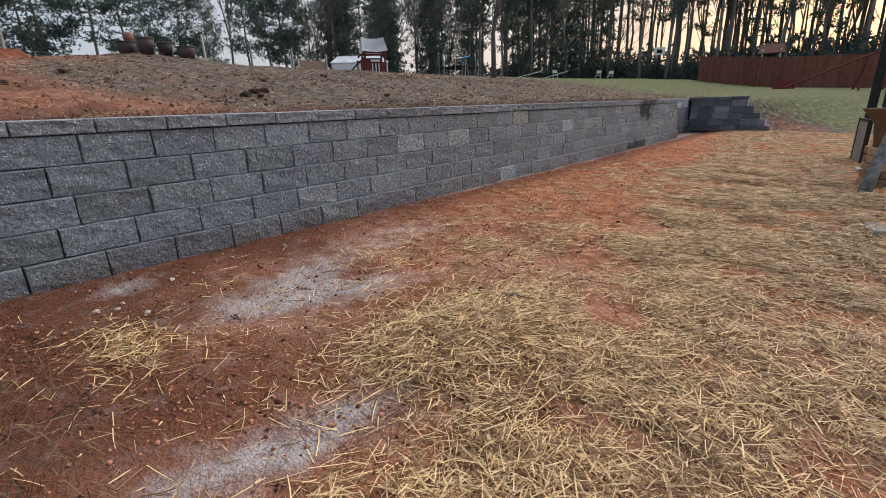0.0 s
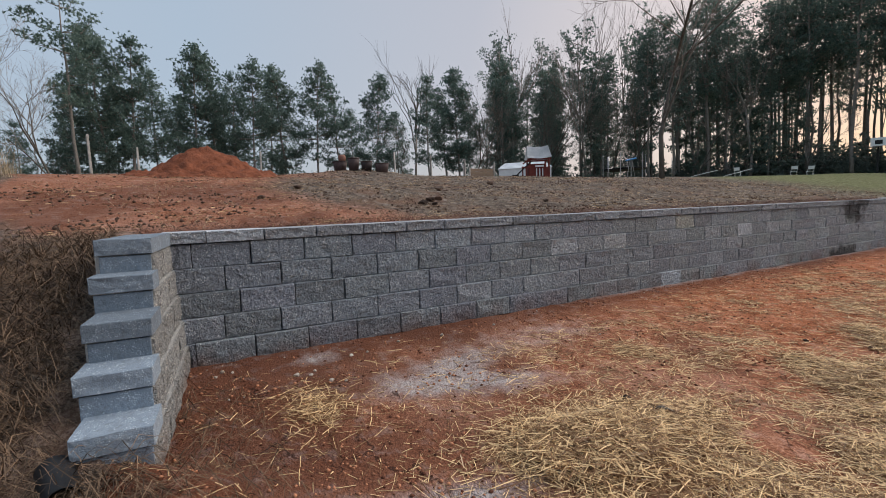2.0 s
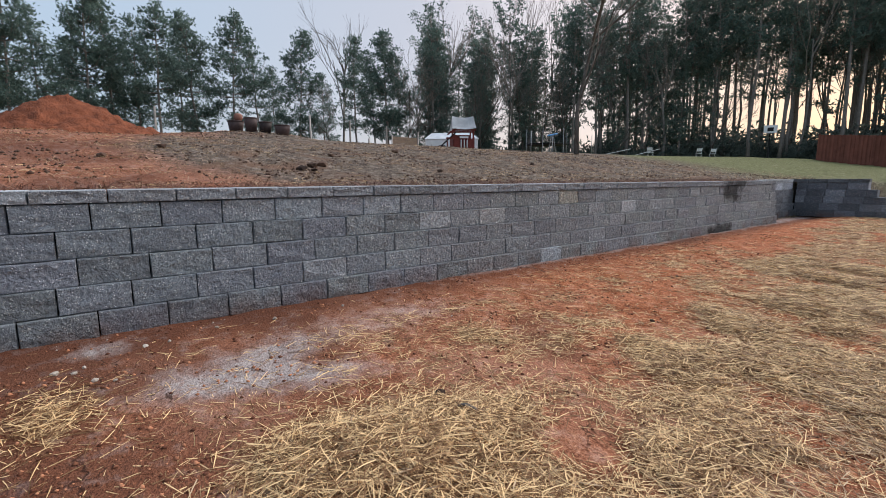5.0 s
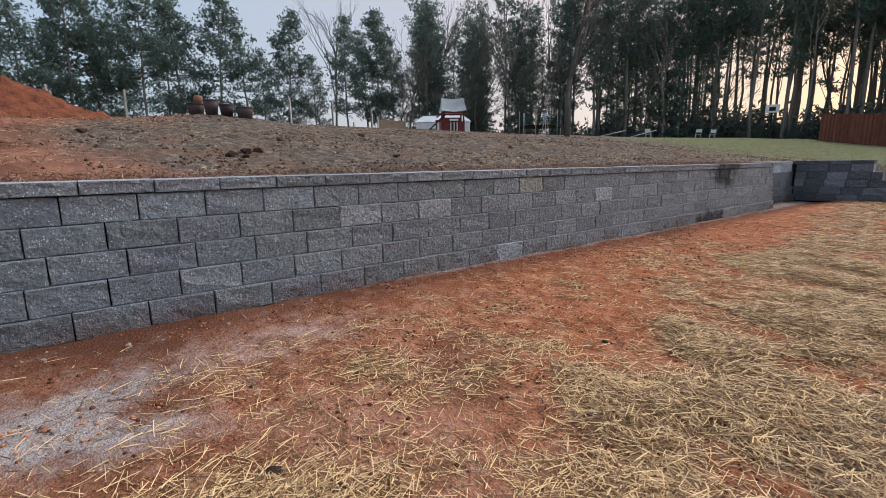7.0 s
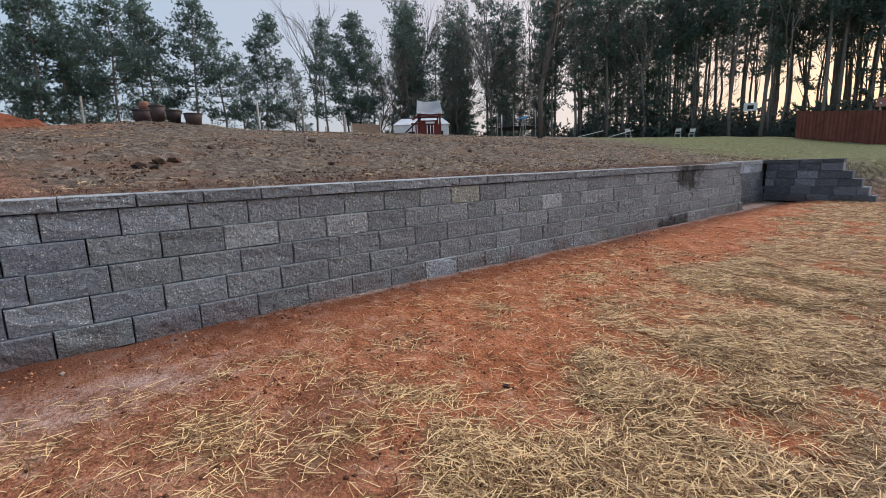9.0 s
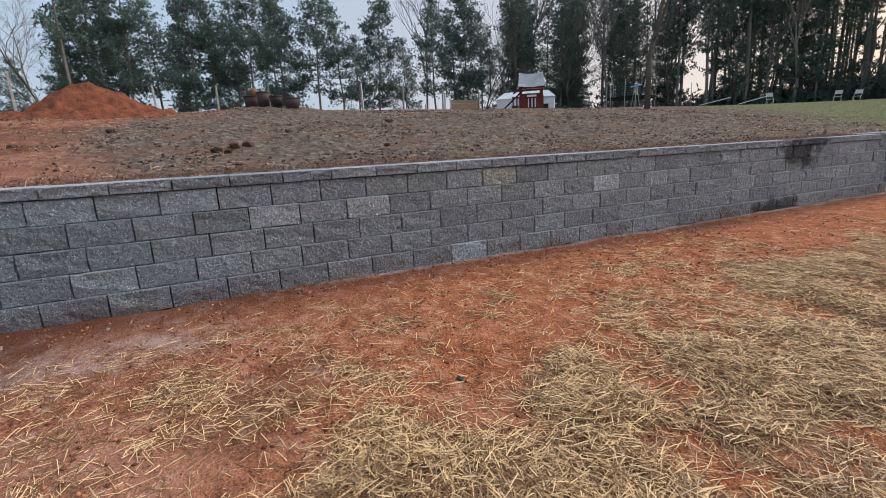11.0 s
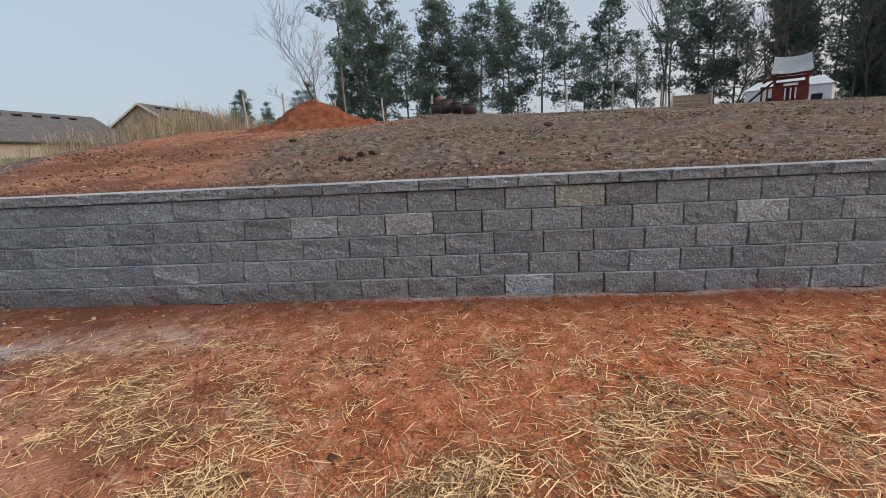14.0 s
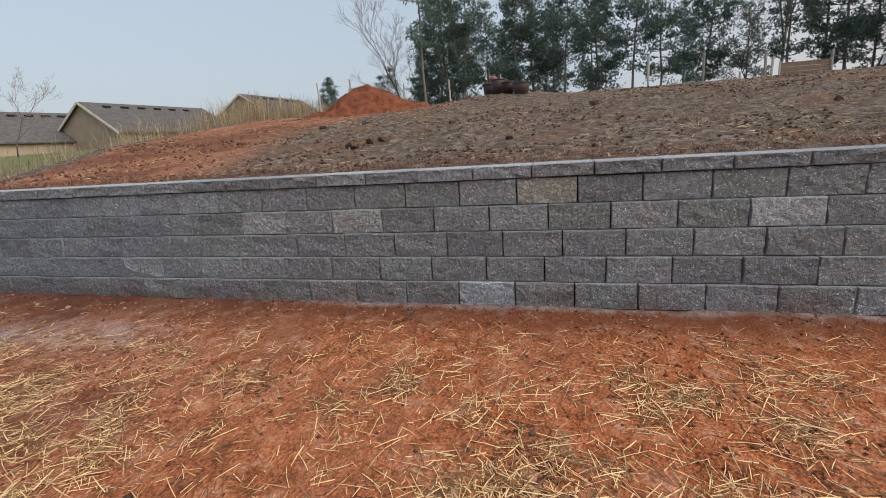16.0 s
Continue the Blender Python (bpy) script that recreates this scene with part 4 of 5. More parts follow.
lay_straw("weathered_straw", 80000, (-1.6, 1.4, -0.25, 10), lambda x, y: 0.9 * straw_cover(x, y) * (0.12 + 0.88 * dull(x, y)), M_GREYSTRAW, "flattened grey weathered straw and dead grass", 0.03, 0.13, 0.0024, 0.05)
lay_straw("far_straw", 46000, (-3.6, 1.4, 9.5, 18.2), lambda x, y: 0.7 * straw_cover(x, y), M_STRAW, "thin straw over the far end of the yard", 0.04, 0.15, 0.0032, 0.02)

# dead grass of the field above the wall
fx2, fy2 = sample(sr, 70000, -17, -4.0, -2.5, 22, lambda x, y: smooth01(0.42, 0.66, fbm(x, y, 1.8, 3, 21.0)) * (0.25 + 0.75 * smooth01(-14, -5, x)) * (1 - 0.25 * smooth01(2.5, 0.5, y - bank_line(x))))
n2 = len(fx2)
tagged(ribbons("field_grass", np.column_stack([fx2, fy2, land(fx2, fy2)]), sr.uniform(0, 6.28, n2), sr.uniform(0.03, 0.09, n2), sr.uniform(0.0015, 0.004, n2), sr.uniform(0.0, 0.9, n2), 0.1 + 0 * fx2, M_GREYSTRAW, sr),
       "sparse dead grass on the ploughed field", "grass", kind="stuff")
fx3, fy3 = sample(sr, 28000, -5.0, -4.10, -0.3, 15.4, lambda x, y: smooth01(-5.0, -4.3, x) * (0.25 + fbm(x, y, 2.5, 2, 31.0)))
n3 = len(fx3)
tagged(ribbons("fringe_grass", np.column_stack([fx3, fy3, land(fx3, fy3)]), sr.uniform(0, 6.28, n3), sr.uniform(0.03, 0.09, n3), sr.uniform(0.001, 0.0022, n3), sr.uniform(0.0, 0.9, n3), 0.15 + 0 * fx3, M_FRINGE, sr),
       "reddish dead grass along the top of the wall", "grass", kind="stuff")
fx6, fy6 = sample(sr, 26000, -15, -4.1, -2.0, 20, lambda x, y: 0.1 + 0.9 * smooth01(0.42, 0.68, fbm(x, y, 1.3, 3, 57.0)))
n6 = len(fx6)
tagged(ribbons("field_straw", np.column_stack([fx6, fy6, land(fx6, fy6) + 0.012]), sr.uniform(0, 6.28, n6), sr.uniform(0.03, 0.14, n6), sr.uniform(0.0015, 0.004, n6), sr.normal(0.0, 0.1, n6), 0.03 + 0 * fx6, M_STRAW, sr),
       "pale bits of straw strewn over the bare field", "straw", kind="stuff")
# matted brown grass on the slope beside the wing
fx4, fy4 = sample(sr, 90000, -5.2, -0.6, -3.0, 0.45, lambda x, y: smooth01(-4.3, -2.7, x + 0.5 * (y + 1.5)) * np.where(y < -0.47 - 0.056 * (x + 3.8), 1.0, smooth01(-2.0, -1.6, x) * smooth01(0.42, -0.3, y) + 0.16 * blob(x, y, -2.2, 0.15, 0.9, 0.5) * (y > -0.1)) * (0.25 + 0.9 * fbm(x, y, 2.2, 2, 41.0)))
n4 = len(fx4)
hd4 = sr.normal(-0.2, 1.3, n4)
tagged(ribbons("matted_grass", np.column_stack([fx4, fy4, land(fx4, fy4) + 0.0]), hd4, sr.uniform(0.08, 0.30, n4), sr.uniform(0.0008, 0.0022, n4), sr.normal(0.05, 0.24, n4), 0.14 + 0.25 * sr.random(n4), M_DEAD, sr),
       "matted brown dead grass on the slope by the wall end", "grass", kind="stuff")
# tall dry grass along the bank
fx5, fy5 = sample(sr, 60000, -30, -5.4, -12, -1.5, lambda x, y: smooth01(0.0, 0.55, bank_line(x) - y - 0.15 - 1.2 * smooth01(-10.5, -7.5, x)) * smooth01(3.2, 1.5, bank_line(x) - y) * (0.15 + smooth01(0.4, 0.7, fbm(x, y, 1.1, 2, 51.0))))
n5 = len(fx5)
tagged(ribbons("tall_grass", np.column_stack([fx5, fy5, land(fx5, fy5) - 0.02]), sr.uniform(0, 6.28, n5), sr.uniform(0.10, 0.30, n5), sr.uniform(0.002, 0.004, n5) * (1 + 0.7 * smooth01(-12, -16, fx5)), sr.uniform(1.0, 2.6, n5) + 2.0 * smooth01(-11, -16, fx5), 0.5 + 0.5 * sr.random(n5), M_TALL, sr),
       "tall dry yellow grass along the bank", "grass", kind="stuff")


def lump(r, size, flat=0.65):
    bm = bmesh.new()
    bmesh.ops.create_icosphere(bm, subdivisions=1, radius=size)
    for v in bm.verts:
        v.co *= r.uniform(0.6, 1.25)
        v.co.z *= flat
    return bm


def crumbs(name, n, box4, dens, smin, smax, mat, label, category):
    """Small crumbs, far too many to count, in one mesh of octahedra."""
    x, y = sample(sr, n, *box4, dens)
    m = len(x)
    s = smin + (smax - smin) * sr.random(m) ** 3
    c = np.column_stack([x, y, land(x, y) + s * 0.25])
    off = np.array([(1, 0, 0), (0, 1, 0), (-1, 0, 0), (0, -1, 0), (0, 0, 0.8), (0, 0, -0.8)])
    ang = sr.uniform(0, 6.28, m)
    v = off[None] * s[:, None, None] * sr.uniform(0.7, 1.3, (m, 6, 1))
    vx_ = v[..., 0] * np.cos(ang)[:, None] - v[..., 1] * np.sin(ang)[:, None]
    vy_ = v[..., 0] * np.sin(ang)[:, None] + v[..., 1] * np.cos(ang)[:, None]
    verts = (np.stack([vx_, vy_, v[..., 2]], axis=2) + c[:, None, :]).reshape(-1, 3)
    f = np.array([(0, 1, 4), (1, 2, 4), (2, 3, 4), (3, 0, 4), (1, 0, 5), (2, 1, 5), (3, 2, 5), (0, 3, 5)])
    faces = ((np.arange(m) * 6)[:, None, None] + f[None]).reshape(-1, 3)
    return tagged(new(name, mesh_arrays(name, verts, faces, mat)), label, category, kind="stuff")


crumbs("clay_crumb", 34000, (-3.65, 0.5, -0.2, 12), lambda x, y: (1 - 0.8 * np.clip(straw_cover(x, y), 0, 1)) * (0.15 + 0.85 * smooth01(0.42, 0.7, fbm(x, y, 1.7, 3, 61.0))), 0.002, 0.016, M_CRUMB, "crumbs of red clay on the bare ground", "soil")
crumbs("field_crumb", 34000, (-16, -4.1, -2.5, 20), lambda x, y: 0.08 + 0.9 * smooth01(0.5, 0.72, fbm(x, y, 0.9, 3, 71.0)), 0.006, 0.032, M_CLOD, "crumbs of dark soil on the field", "soil")
crumbs("gravel_chip", 550, (-3.66, -2.4, -0.05, 12), lambda x, y: 0.08 + 0.9 * smooth01(-3.45, -3.64, x) + 0.5 * blob(x, y, -3.3, 1.0, 0.2, 0.5) + 0.5 * blob(x, y, -3.1, 0.5, 0.2, 0.2), 0.004, 0.014, M_STONE, "chips of pale gravel at the foot of the wall", "gravel")


def stone(name, x, y, size, mat, label, category, seed, group=""):
    r = np.random.default_rng(seed)
    bm = lump(r, size)
    ob = new(name, from_bm(name, bm, mat))
    ob.matrix_world = pose(x, y, at_land(x, y) + size * 0.3, 0, 0, r.uniform(0, 360))
    return tagged(ob, label, category, group)


for i, (x, y, sz) in enumerate([(-3.45, 0.25, 0.022), (-3.40, 0.32, 0.016), (-3.36, 0.20, 0.018), (-3.1, 0.75, 0.025), (-3.05, 0.85, 0.018), (-3.13, 0.9, 0.015), (-3.42, 1.75, 0.02), (-3.38, 2.2, 0.026), (-3.42, 2.85, 0.02),
                                 (-3.28, 1.25, 0.022), (-3.3, 1.4, 0.018), (-2.85, 0.95, 0.022), (-2.8, 1.05, 0.016)]):
    stone("stone", x, y, sz, M_STONE, "pale broken stone lying on red clay", "stone", 500 + i, "stones at the wall's foot")
for i, (x, y, sz) in enumerate([(-6.75, 3.75, 0.10), (-6.95, 4.0, 0.09), (-7.0, 4.2, 0.10), (-6.6, 3.9, 0.07), (-9.1, 2.1, 0.09), (-8.4, 5.0, 0.08), (-6.3, 6.2, 0.07), (-8.0, 10.6, 0.08), (-10.0, 7.5, 0.10), (-7.6, 1.2, 0.08),
                                 (-1.1, 5.2, 0.035), (-1.55, 2.6, 0.04), (-2.1, 6.7, 0.025), (-1.5, 5.0, 0.025)]):
    stone("soil_clod", x, y, sz, M_CLOD, "dark clod of soil lying on the ground", "clod", 600 + i, "clods of soil")
stick = bmesh.new()
tube(stick, [(0, 0, 0), (0.05, 0.01, 0.012), (0.12, 0.0, 0.006)], [0.009, 0.01, 0.007], 6)
sob = new("stick", from_bm("stick", stick, M_BARK, True))
sob.matrix_world = pose(-1.30, 2.55, at_land(-1.30, 2.55) + 0.05, 0, 0, 20)
tagged(sob, "short dark stick lying in the straw", "stick")

# black drain pipe end in the grass
M_BLACK = simple("black_plastic", (0.008, 0.008, 0.009), (0.025, 0.025, 0.027), 8.0, 0.5, 0.1, 0.005)
pipe = bmesh.new()
prof = [(i * 0.02, 0.066 + (0.004 if i % 2 else 0.0)) for i in range(16)]
tube(pipe, [(q, 0, 0) for q, _ in prof], [w for _, w in prof], 16, False)
tube(pipe, [(0.001, 0, 0), (0.29, 0, 0)], [0.058, 0.058], 16, False)
pob = new("drain_pipe", from_bm("drain_pipe", pipe, M_BLACK, True))
pob.matrix_world = pose(-1.96, -0.47, at_land(-1.70, -0.40) + 0.015, 0, 4, 16)
tagged(pob, "black corrugated drain pipe end in dead grass", "pipe")

# ==== things on the field and beyond ====
M_POST = simple("grey_fence_wood", (0.24, 0.22, 0.20), (0.48, 0.45, 0.42), 5.0, 0.9, 0.3, 0.01, obj_random=0.5)
M_TANWOOD = simple("tan_boards", (0.17, 0.12, 0.085), (0.30, 0.22, 0.16), 4.0, 0.9, 0.2, 0.01)
M_TUB = simple("brown_plastic_tub", (0.035, 0.026, 0.026), (0.085, 0.058, 0.056), 2.0, 0.6, 0.05, 0.01, obj_random=0.6)
M_TERRA = simple("terracotta", (0.17, 0.08, 0.06), (0.30, 0.15, 0.11), 6.0, 0.8, 0.1)
M_REDWOOD = simple("red_stained_wood", (0.10, 0.022, 0.018), (0.20, 0.045, 0.035), 4.0, 0.75, 0.2, 0.01)
M_WHITE = simple("white_paint", (0.62, 0.63, 0.64), (0.82, 0.82, 0.82), 3.0, 0.6, 0.05)
M_ROOFSHEET = simple("silver_tarp", (0.42, 0.46, 0.50), (0.68, 0.71, 0.74), 2.0, 0.5, 0.15, 0.03)
M_DARK = simple("dark_interior", (0.01, 0.01, 0.012), (0.03, 0.03, 0.033), 3.0, 0.8)
M_NET = simple("dark_netting", (0.012, 0.016, 0.022), (0.035, 0.042, 0.052), 9.0, 0.85)
M_BLUE = simple("blue_plastic", (0.05, 0.22, 0.50), (0.12, 0.36, 0.68), 3.0, 0.45)
M_METAL = simple("galvanised_metal", (0.30, 0.31, 0.32), (0.48, 0.49, 0.5), 12.0, 0.45, 0.05, 0.002, metal=0.7)
M_FENCE = simple("red_brown_fence_boards", (0.13, 0.047, 0.033), (0.23, 0.085, 0.06), 2.5, 0.85, 0.2, 0.01, obj_random=0.25)
M_SIDING = simple("tan_siding", (0.28, 0.23, 0.175), (0.38, 0.32, 0.245), 1.2, 0.8, 0.1)
M_SHINGLE = simple("grey_shingles", (0.055, 0.055, 0.06), (0.15, 0.145, 0.14), 2.5, 0.9, 0.4, 0.03)
M_TRIM = simple("cream_trim", (0.55, 0.50, 0.42), (0.70, 0.66, 0.58), 2.0, 0.7)


def fence_post(x, y, h, lean):
    bm = bmesh.new()
    box(bm, -0.042, 0.042, -0.042, 0.042, -0.25, h, 0.01)
    for v in bm.verts:
        if v.co.z > h - 0.05:
            v.co.z += 0.03 * v.co.x / 0.055
    ob = new("fence_post", from_bm("fence_post", bm, M_POST))
    ob.matrix_world = pose(x, y, at_land(x, y), lean[0], lean[1], 20)
    tagged(ob, "weathered grey wooden fence post standing alone", "post", "posts along the field")


POSTS = [(-25.0, -8.9, 2.0, (0, -2)), (-25.5, -6.6, 1.85, (2, 2)), (-22.0, -3.05, 1.55, (0, -3)), (-26.6, -1.8, 1.5, (0, 0)), (-25.8, 1.1, 1.35, (2, 0)), (-26.2, 3.8, 1.4, (-1, 0)), (-24.29, 10.89, 1.45, (0, -2)),
         (-24.03, 13.12, 1.27, (0, -1)), (-24.08, 15.55, 1.13, (0, 0)), (-25.4, 16.3, 0.95, (-2, 0)), (-24.9, 18.4, 1.0, (0, 0)), (-25.3, 15.0, 0.4, (0, 0)), (-25.4, 17.3, 0.45, (0, 0))]
for x, y, h, lean in POSTS:
    fence_post(x, y, h, lean)


def tub(x, y, h, rad, label, mat=None):
    root = new("plant_tub")
    bm = bmesh.new()
    tube(bm, [(0, 0, -0.03), (0, 0, h * 0.5), (0, 0, h * 0.93)], [rad * 0.78, rad * 0.9, rad], 16)
    part("body", bm, mat or M_TUB, root, "", True)
    bm = bmesh.new()
    tube(bm, [(0, 0, h * 0.90), (0, 0, h * 0.93), (0, 0, h)], [rad * 1.0, rad * 1.06, rad * 1.04], 16)
    part("rim", bm, mat or M_TUB, root, "", True)
    root.matrix_world = pose(x, y, at_land(x, y))
    return tagged(root, label, "plant tub", "tubs on the field")


tub(-15.0, 4.8, 0.34, 0.24, "dark plastic plant tub on the bare field")
tub(-14.45, 5.1, 0.40, 0.20, "tall brown plastic plant tub on the bare field")
tub(-14.08, 5.42, 0.31, 0.19, "brown plastic plant tub on the bare field")
tub(-13.74, 5.82, 0.28, 0.23, "wide dark plastic plant tub on the bare field")
pot = bmesh.new()
tube(pot, [(0, 0, 0), (0, 0, 0.08), (0, 0, 0.17), (0, 0, 0.23)], [0.09, 0.13, 0.13, 0.09], 14)
pob2 = new("clay_pot", from_bm("clay_pot", pot, M_TERRA, True))
pob2.matrix_world = pose(-15.0, 4.88, at_land(-15.0, 4.8) + 0.34)
tagged(pob2, "round terracotta pot set on a tub", "pot")

# gate panel by the last post
gate = new("hurdle")
for i in range(3):
    part("rail", boxes((-0.02, 0.02, -1.0, 1.0, 0.02 + 0.2 * i, 0.212 + 0.2 * i), bevel=0.006), M_TANWOOD, gate)
part("stile", boxes((-0.03, 0.03, -1.02, -0.95, -0.05, 0.68)), M_POST, gate)
part("stile", boxes((-0.03, 0.03, 0.95, 1.02, -0.05, 0.68)), M_POST, gate)
gate.matrix_world = pose(-24.9, 17.4, at_land(-24.9, 17.4), 0, 0, 2)
tagged(gate, "low weathered board hurdle between two posts", "fence panel")


def playhouse(x, y, turn):
    root = new("playhouse")
    for px in (-0.72, 0.72):
        for py in (-0.75, 0.75):
            part("post", boxes((px - 0.06, px + 0.06, py - 0.06, py + 0.06, -0.15, 1.55), bevel=0.01), M_REDWOOD, root)
    part("floor", boxes((-0.78, 0.78, -0.8, 0.8, 0.12, 0.2)), M_REDWOOD, root)
    for n, spec in (("back_panel", (-0.78, 0.78, 0.72, 0.76, 0.2, 1.3)), ("side_panel", (-0.82, -0.78, -0.7, 0.7, 0.2, 1.0)), ("side_panel", (0.78, 0.82, -0.7, 0.7, 0.2, 1.0)), ("front_panel", (-0.74, -0.28, -0.78, -0.74, 0.2, 0.88)),
                    ("front_panel", (0.32, 0.74, -0.78, -0.74, 0.2, 0.88))):
        part(n, boxes(spec), M_REDWOOD, root)
    for q in (-0.22, 0.02, 0.24):
        part("white_board", boxes((q - 0.035, q + 0.035, -0.80, -0.765, 0.22, 0.82)), M_WHITE, root, "white painted board")
    part("counter", boxes((-0.32, 0.32, -0.88, -0.72, 0.93, 1.05)), M_WHITE, root, "white counter board")
    for px in (-1.28, -1.02):
        part("porch_post", boxes((px - 0.045, px + 0.045, -0.85, -0.76, -0.15, 1.0), bevel=0.008), M_REDWOOD, root)
    part("porch_rail", boxes((-1.36, -0.78, -0.86, -0.78, 0.86, 0.98), bevel=0.008), M_REDWOOD, root)
    bm = bmesh.new()
    box(bm, -0.42, 0.42, -0.05, 0.05, -0.05, 0.05, 0.0, pose(-0.92, -0.8, 1.42, 0, -35, 0))
    part("brace", bm, M_REDWOOD, root)
    part("beam", boxes((-0.9, 0.9, -0.8, -0.7, 1.48, 1.6)), M_REDWOOD, root)
    part("beam", boxes((-0.9, 0.9, 0.7, 0.8, 1.48, 1.6)), M_REDWOOD, root)
    # sagging sheet roof
    bm = bmesh.new()
    n = 9
    grid = []
    for i in range(n):
        v = i / (n - 1) * 2 - 1
        row = []
        for j in range(n):
            u = j / (n - 1) * 2 - 1
            z = 1.55 + 0.98 * (1 - abs(v)) ** 1.2 + 0.12 * u * u
            row.append(bm.verts.new((u * (0.82 + 0.10 * abs(v)), v * 1.0, z)))
        grid.append(row)
    for i in range(n - 1):
        for j in range(n - 1):
            bm.faces.new((grid[i][j], grid[i][j + 1], grid[i + 1][j + 1], grid[i + 1][j]))
    bmesh.ops.solidify(bm, geom=bm.faces[:], thickness=0.03)
    part("roof", bm, M_ROOFSHEET, root, "pale silver sagging sheet roof")
    bm = bmesh.new()
    box(bm, -0.9, 0.9, -0.06, 0.06, -0.05, 0.05, 0.0, pose(-1.3, -0.8, 0.75, 0, -42, 0))
    part("ladder_beam", bm, M_DARK, root, "dark sloping beam")
    root.matrix_world = pose(x, y, at_land(x, y), 0, 0, turn) @ Matrix.Scale(0.92, 4)
    return tagged(root, "small dark red wooden playhouse with pale sheet roof", "playhouse")


playhouse(-25.1, 22.4, 58)


def shed(x, y, turn, w, d, h):
    root = new("storage_shed")
    part("body", boxes((-w / 2, w / 2, -d / 2, d / 2, -0.2, h), bevel=0.03), M_WHITE, root)
    bm = bmesh.new()
    o, rise = 0.1, 0.6
    vs = [bm.verts.new(v) for v in ((-w / 2 - o, -d / 2 - o, h), (w / 2 + o, -d / 2 - o, h), (w / 2 + o, d / 2 + o, h), (-w / 2 - o, d / 2 + o, h), (-w / 2 + 0.5, 0, h + rise), (w / 2 - 0.5, 0, h + rise))]
    for f in ((0, 1, 5, 4), (2, 3, 4, 5), (1, 2, 5), (3, 0, 4), (3, 2, 1, 0)):
        bm.faces.new([vs[i] for i in f])
    part("roof", bm, M_ROOFSHEET, root, "pale hipped sheet roof")
    for q in (-w * 0.18, w * 0.34):
        part("window", boxes((q - 0.28, q + 0.28, -d / 2 - 0.014, -d / 2 + 0.02, 0.55, 1.0)), M_DARK, root, "dark window opening")
    root.matrix_world = pose(x, y, at_land(x, y), 0, 0, turn)
    return tagged(root, "low white shed with a pale roof behind the playhouse", "shed")


shed(-31.9, 26.8, 50.6, 4.5, 2.3, 1.55)


def trampoline(x, y):
    root = new("trampoline")
    bm = bmesh.new()
    tube(bm, [(0, 0, 0.70), (0, 0, 0.78)], [1.55, 1.55], 24)
    part("mat", bm, M_DARK, root)
    bm = bmesh.new()
    for i in range(40):
        a = i * math.pi / 20
        tube(bm, [(1.5 * math.cos(a), 1.5 * math.sin(a), 0.78), (1.5 * math.cos(a), 1.5 * math.sin(a), 1.7)], [0.007, 0.007], 3, False)
    for z in np.linspace(0.9, 1.7, 7):
        tube(bm, [(1.5 * math.cos(a), 1.5 * math.sin(a), z) for a in np.linspace(0, 2 * math.pi, 25)], [0.007] * 25, 3, False)
    part("net", bm, M_NET, root, "dark safety net")
    for i in range(6):
        a = i * math.pi / 3
        bm = bmesh.new()
        tube(bm, [(1.58 * math.cos(a), 1.58 * math.sin(a), -0.1), (1.58 * math.cos(a), 1.58 * math.sin(a), 1.85)], [0.025, 0.025], 8)
        part("pole", bm, M_METAL, root)
    root.matrix_world = pose(x, y, at_land(x, y))
    return tagged(root, "round trampoline with dark safety net", "trampoline")


trampoline(-23.0, 29.0)


def toy_hoop(x, y):
    root = new("blue_canopy")
    for q in ((-0.3, 0.2), (0.3, 0.2), (0.0, -0.3)):
        bm = bmesh.new()
        tube(bm, [(q[0], q[1], -0.1), (q[0] * 0.2, q[1] * 0.2, 1.35)], [0.022, 0.02], 6)
        part("leg", bm, M_METAL, root)
    bm = bmesh.new()
    box(bm, -0.36, 0.36, -0.25, 0.25, -0.04, 0.04, 0.02, pose(0, 0, 1.38, 8, -10, 0))
    part("top", bm, M_BLUE, root, "light blue panel")
    root.matrix_world = pose(x, y, at_land(x, y), 0, 0, 40)
    return tagged(root, "blue panel on thin metal legs by the trampoline", "play table")


toy_hoop(-21.3, 27.6)


def bare_pole(x, y, h, label):
    bm = bmesh.new()
    tube(bm, [(0, 0, -0.2), (0.02, 0, h * 0.5), (0, 0, h)], [0.03, 0.028, 0.024], 8)
    ob = new("pole", from_bm("pole", bm, M_METAL, True))
    ob.matrix_world = pose(x, y, at_land(x, y))
    tagged(ob, label, "pole")


bare_pole(-24.1, 36.3, 1.9, "thin pale metal pole standing on the lawn")
bare_pole(-22.6, 26.8, 1.6, "thin pale metal pole by the trampoline")


def folding_chair(x, y, turn, label):
    root = new("folding_chair")
    part("seat", boxes((-0.22, 0.22, -0.2, 0.2, 0.43, 0.46), bevel=0.01), M_WHITE, root)
    bm = bmesh.new()
    box(bm, -0.22, 0.22, -0.015, 0.015, -0.14, 0.14, 0.01, pose(0, 0.27, 0.76, -12, 0, 0))
    part("backrest", bm, M_WHITE, root)
    for sx in (-0.22, 0.22):
        for pts in (((sx, -0.26, 0.0), (sx, 0.31, 0.92)), ((sx, 0.28, 0.0), (sx, -0.15, 0.44))):
            bm = bmesh.new()
            tube(bm, [Vector(pts[0]), Vector(pts[1])], [0.016, 0.016], 6)
            part("leg", bm, M_WHITE, root)
    root.matrix_world = pose(x, y, at_land(x, y), 0, 0, turn)
    return tagged(root, label, "chair", "folding chairs on the lawn")


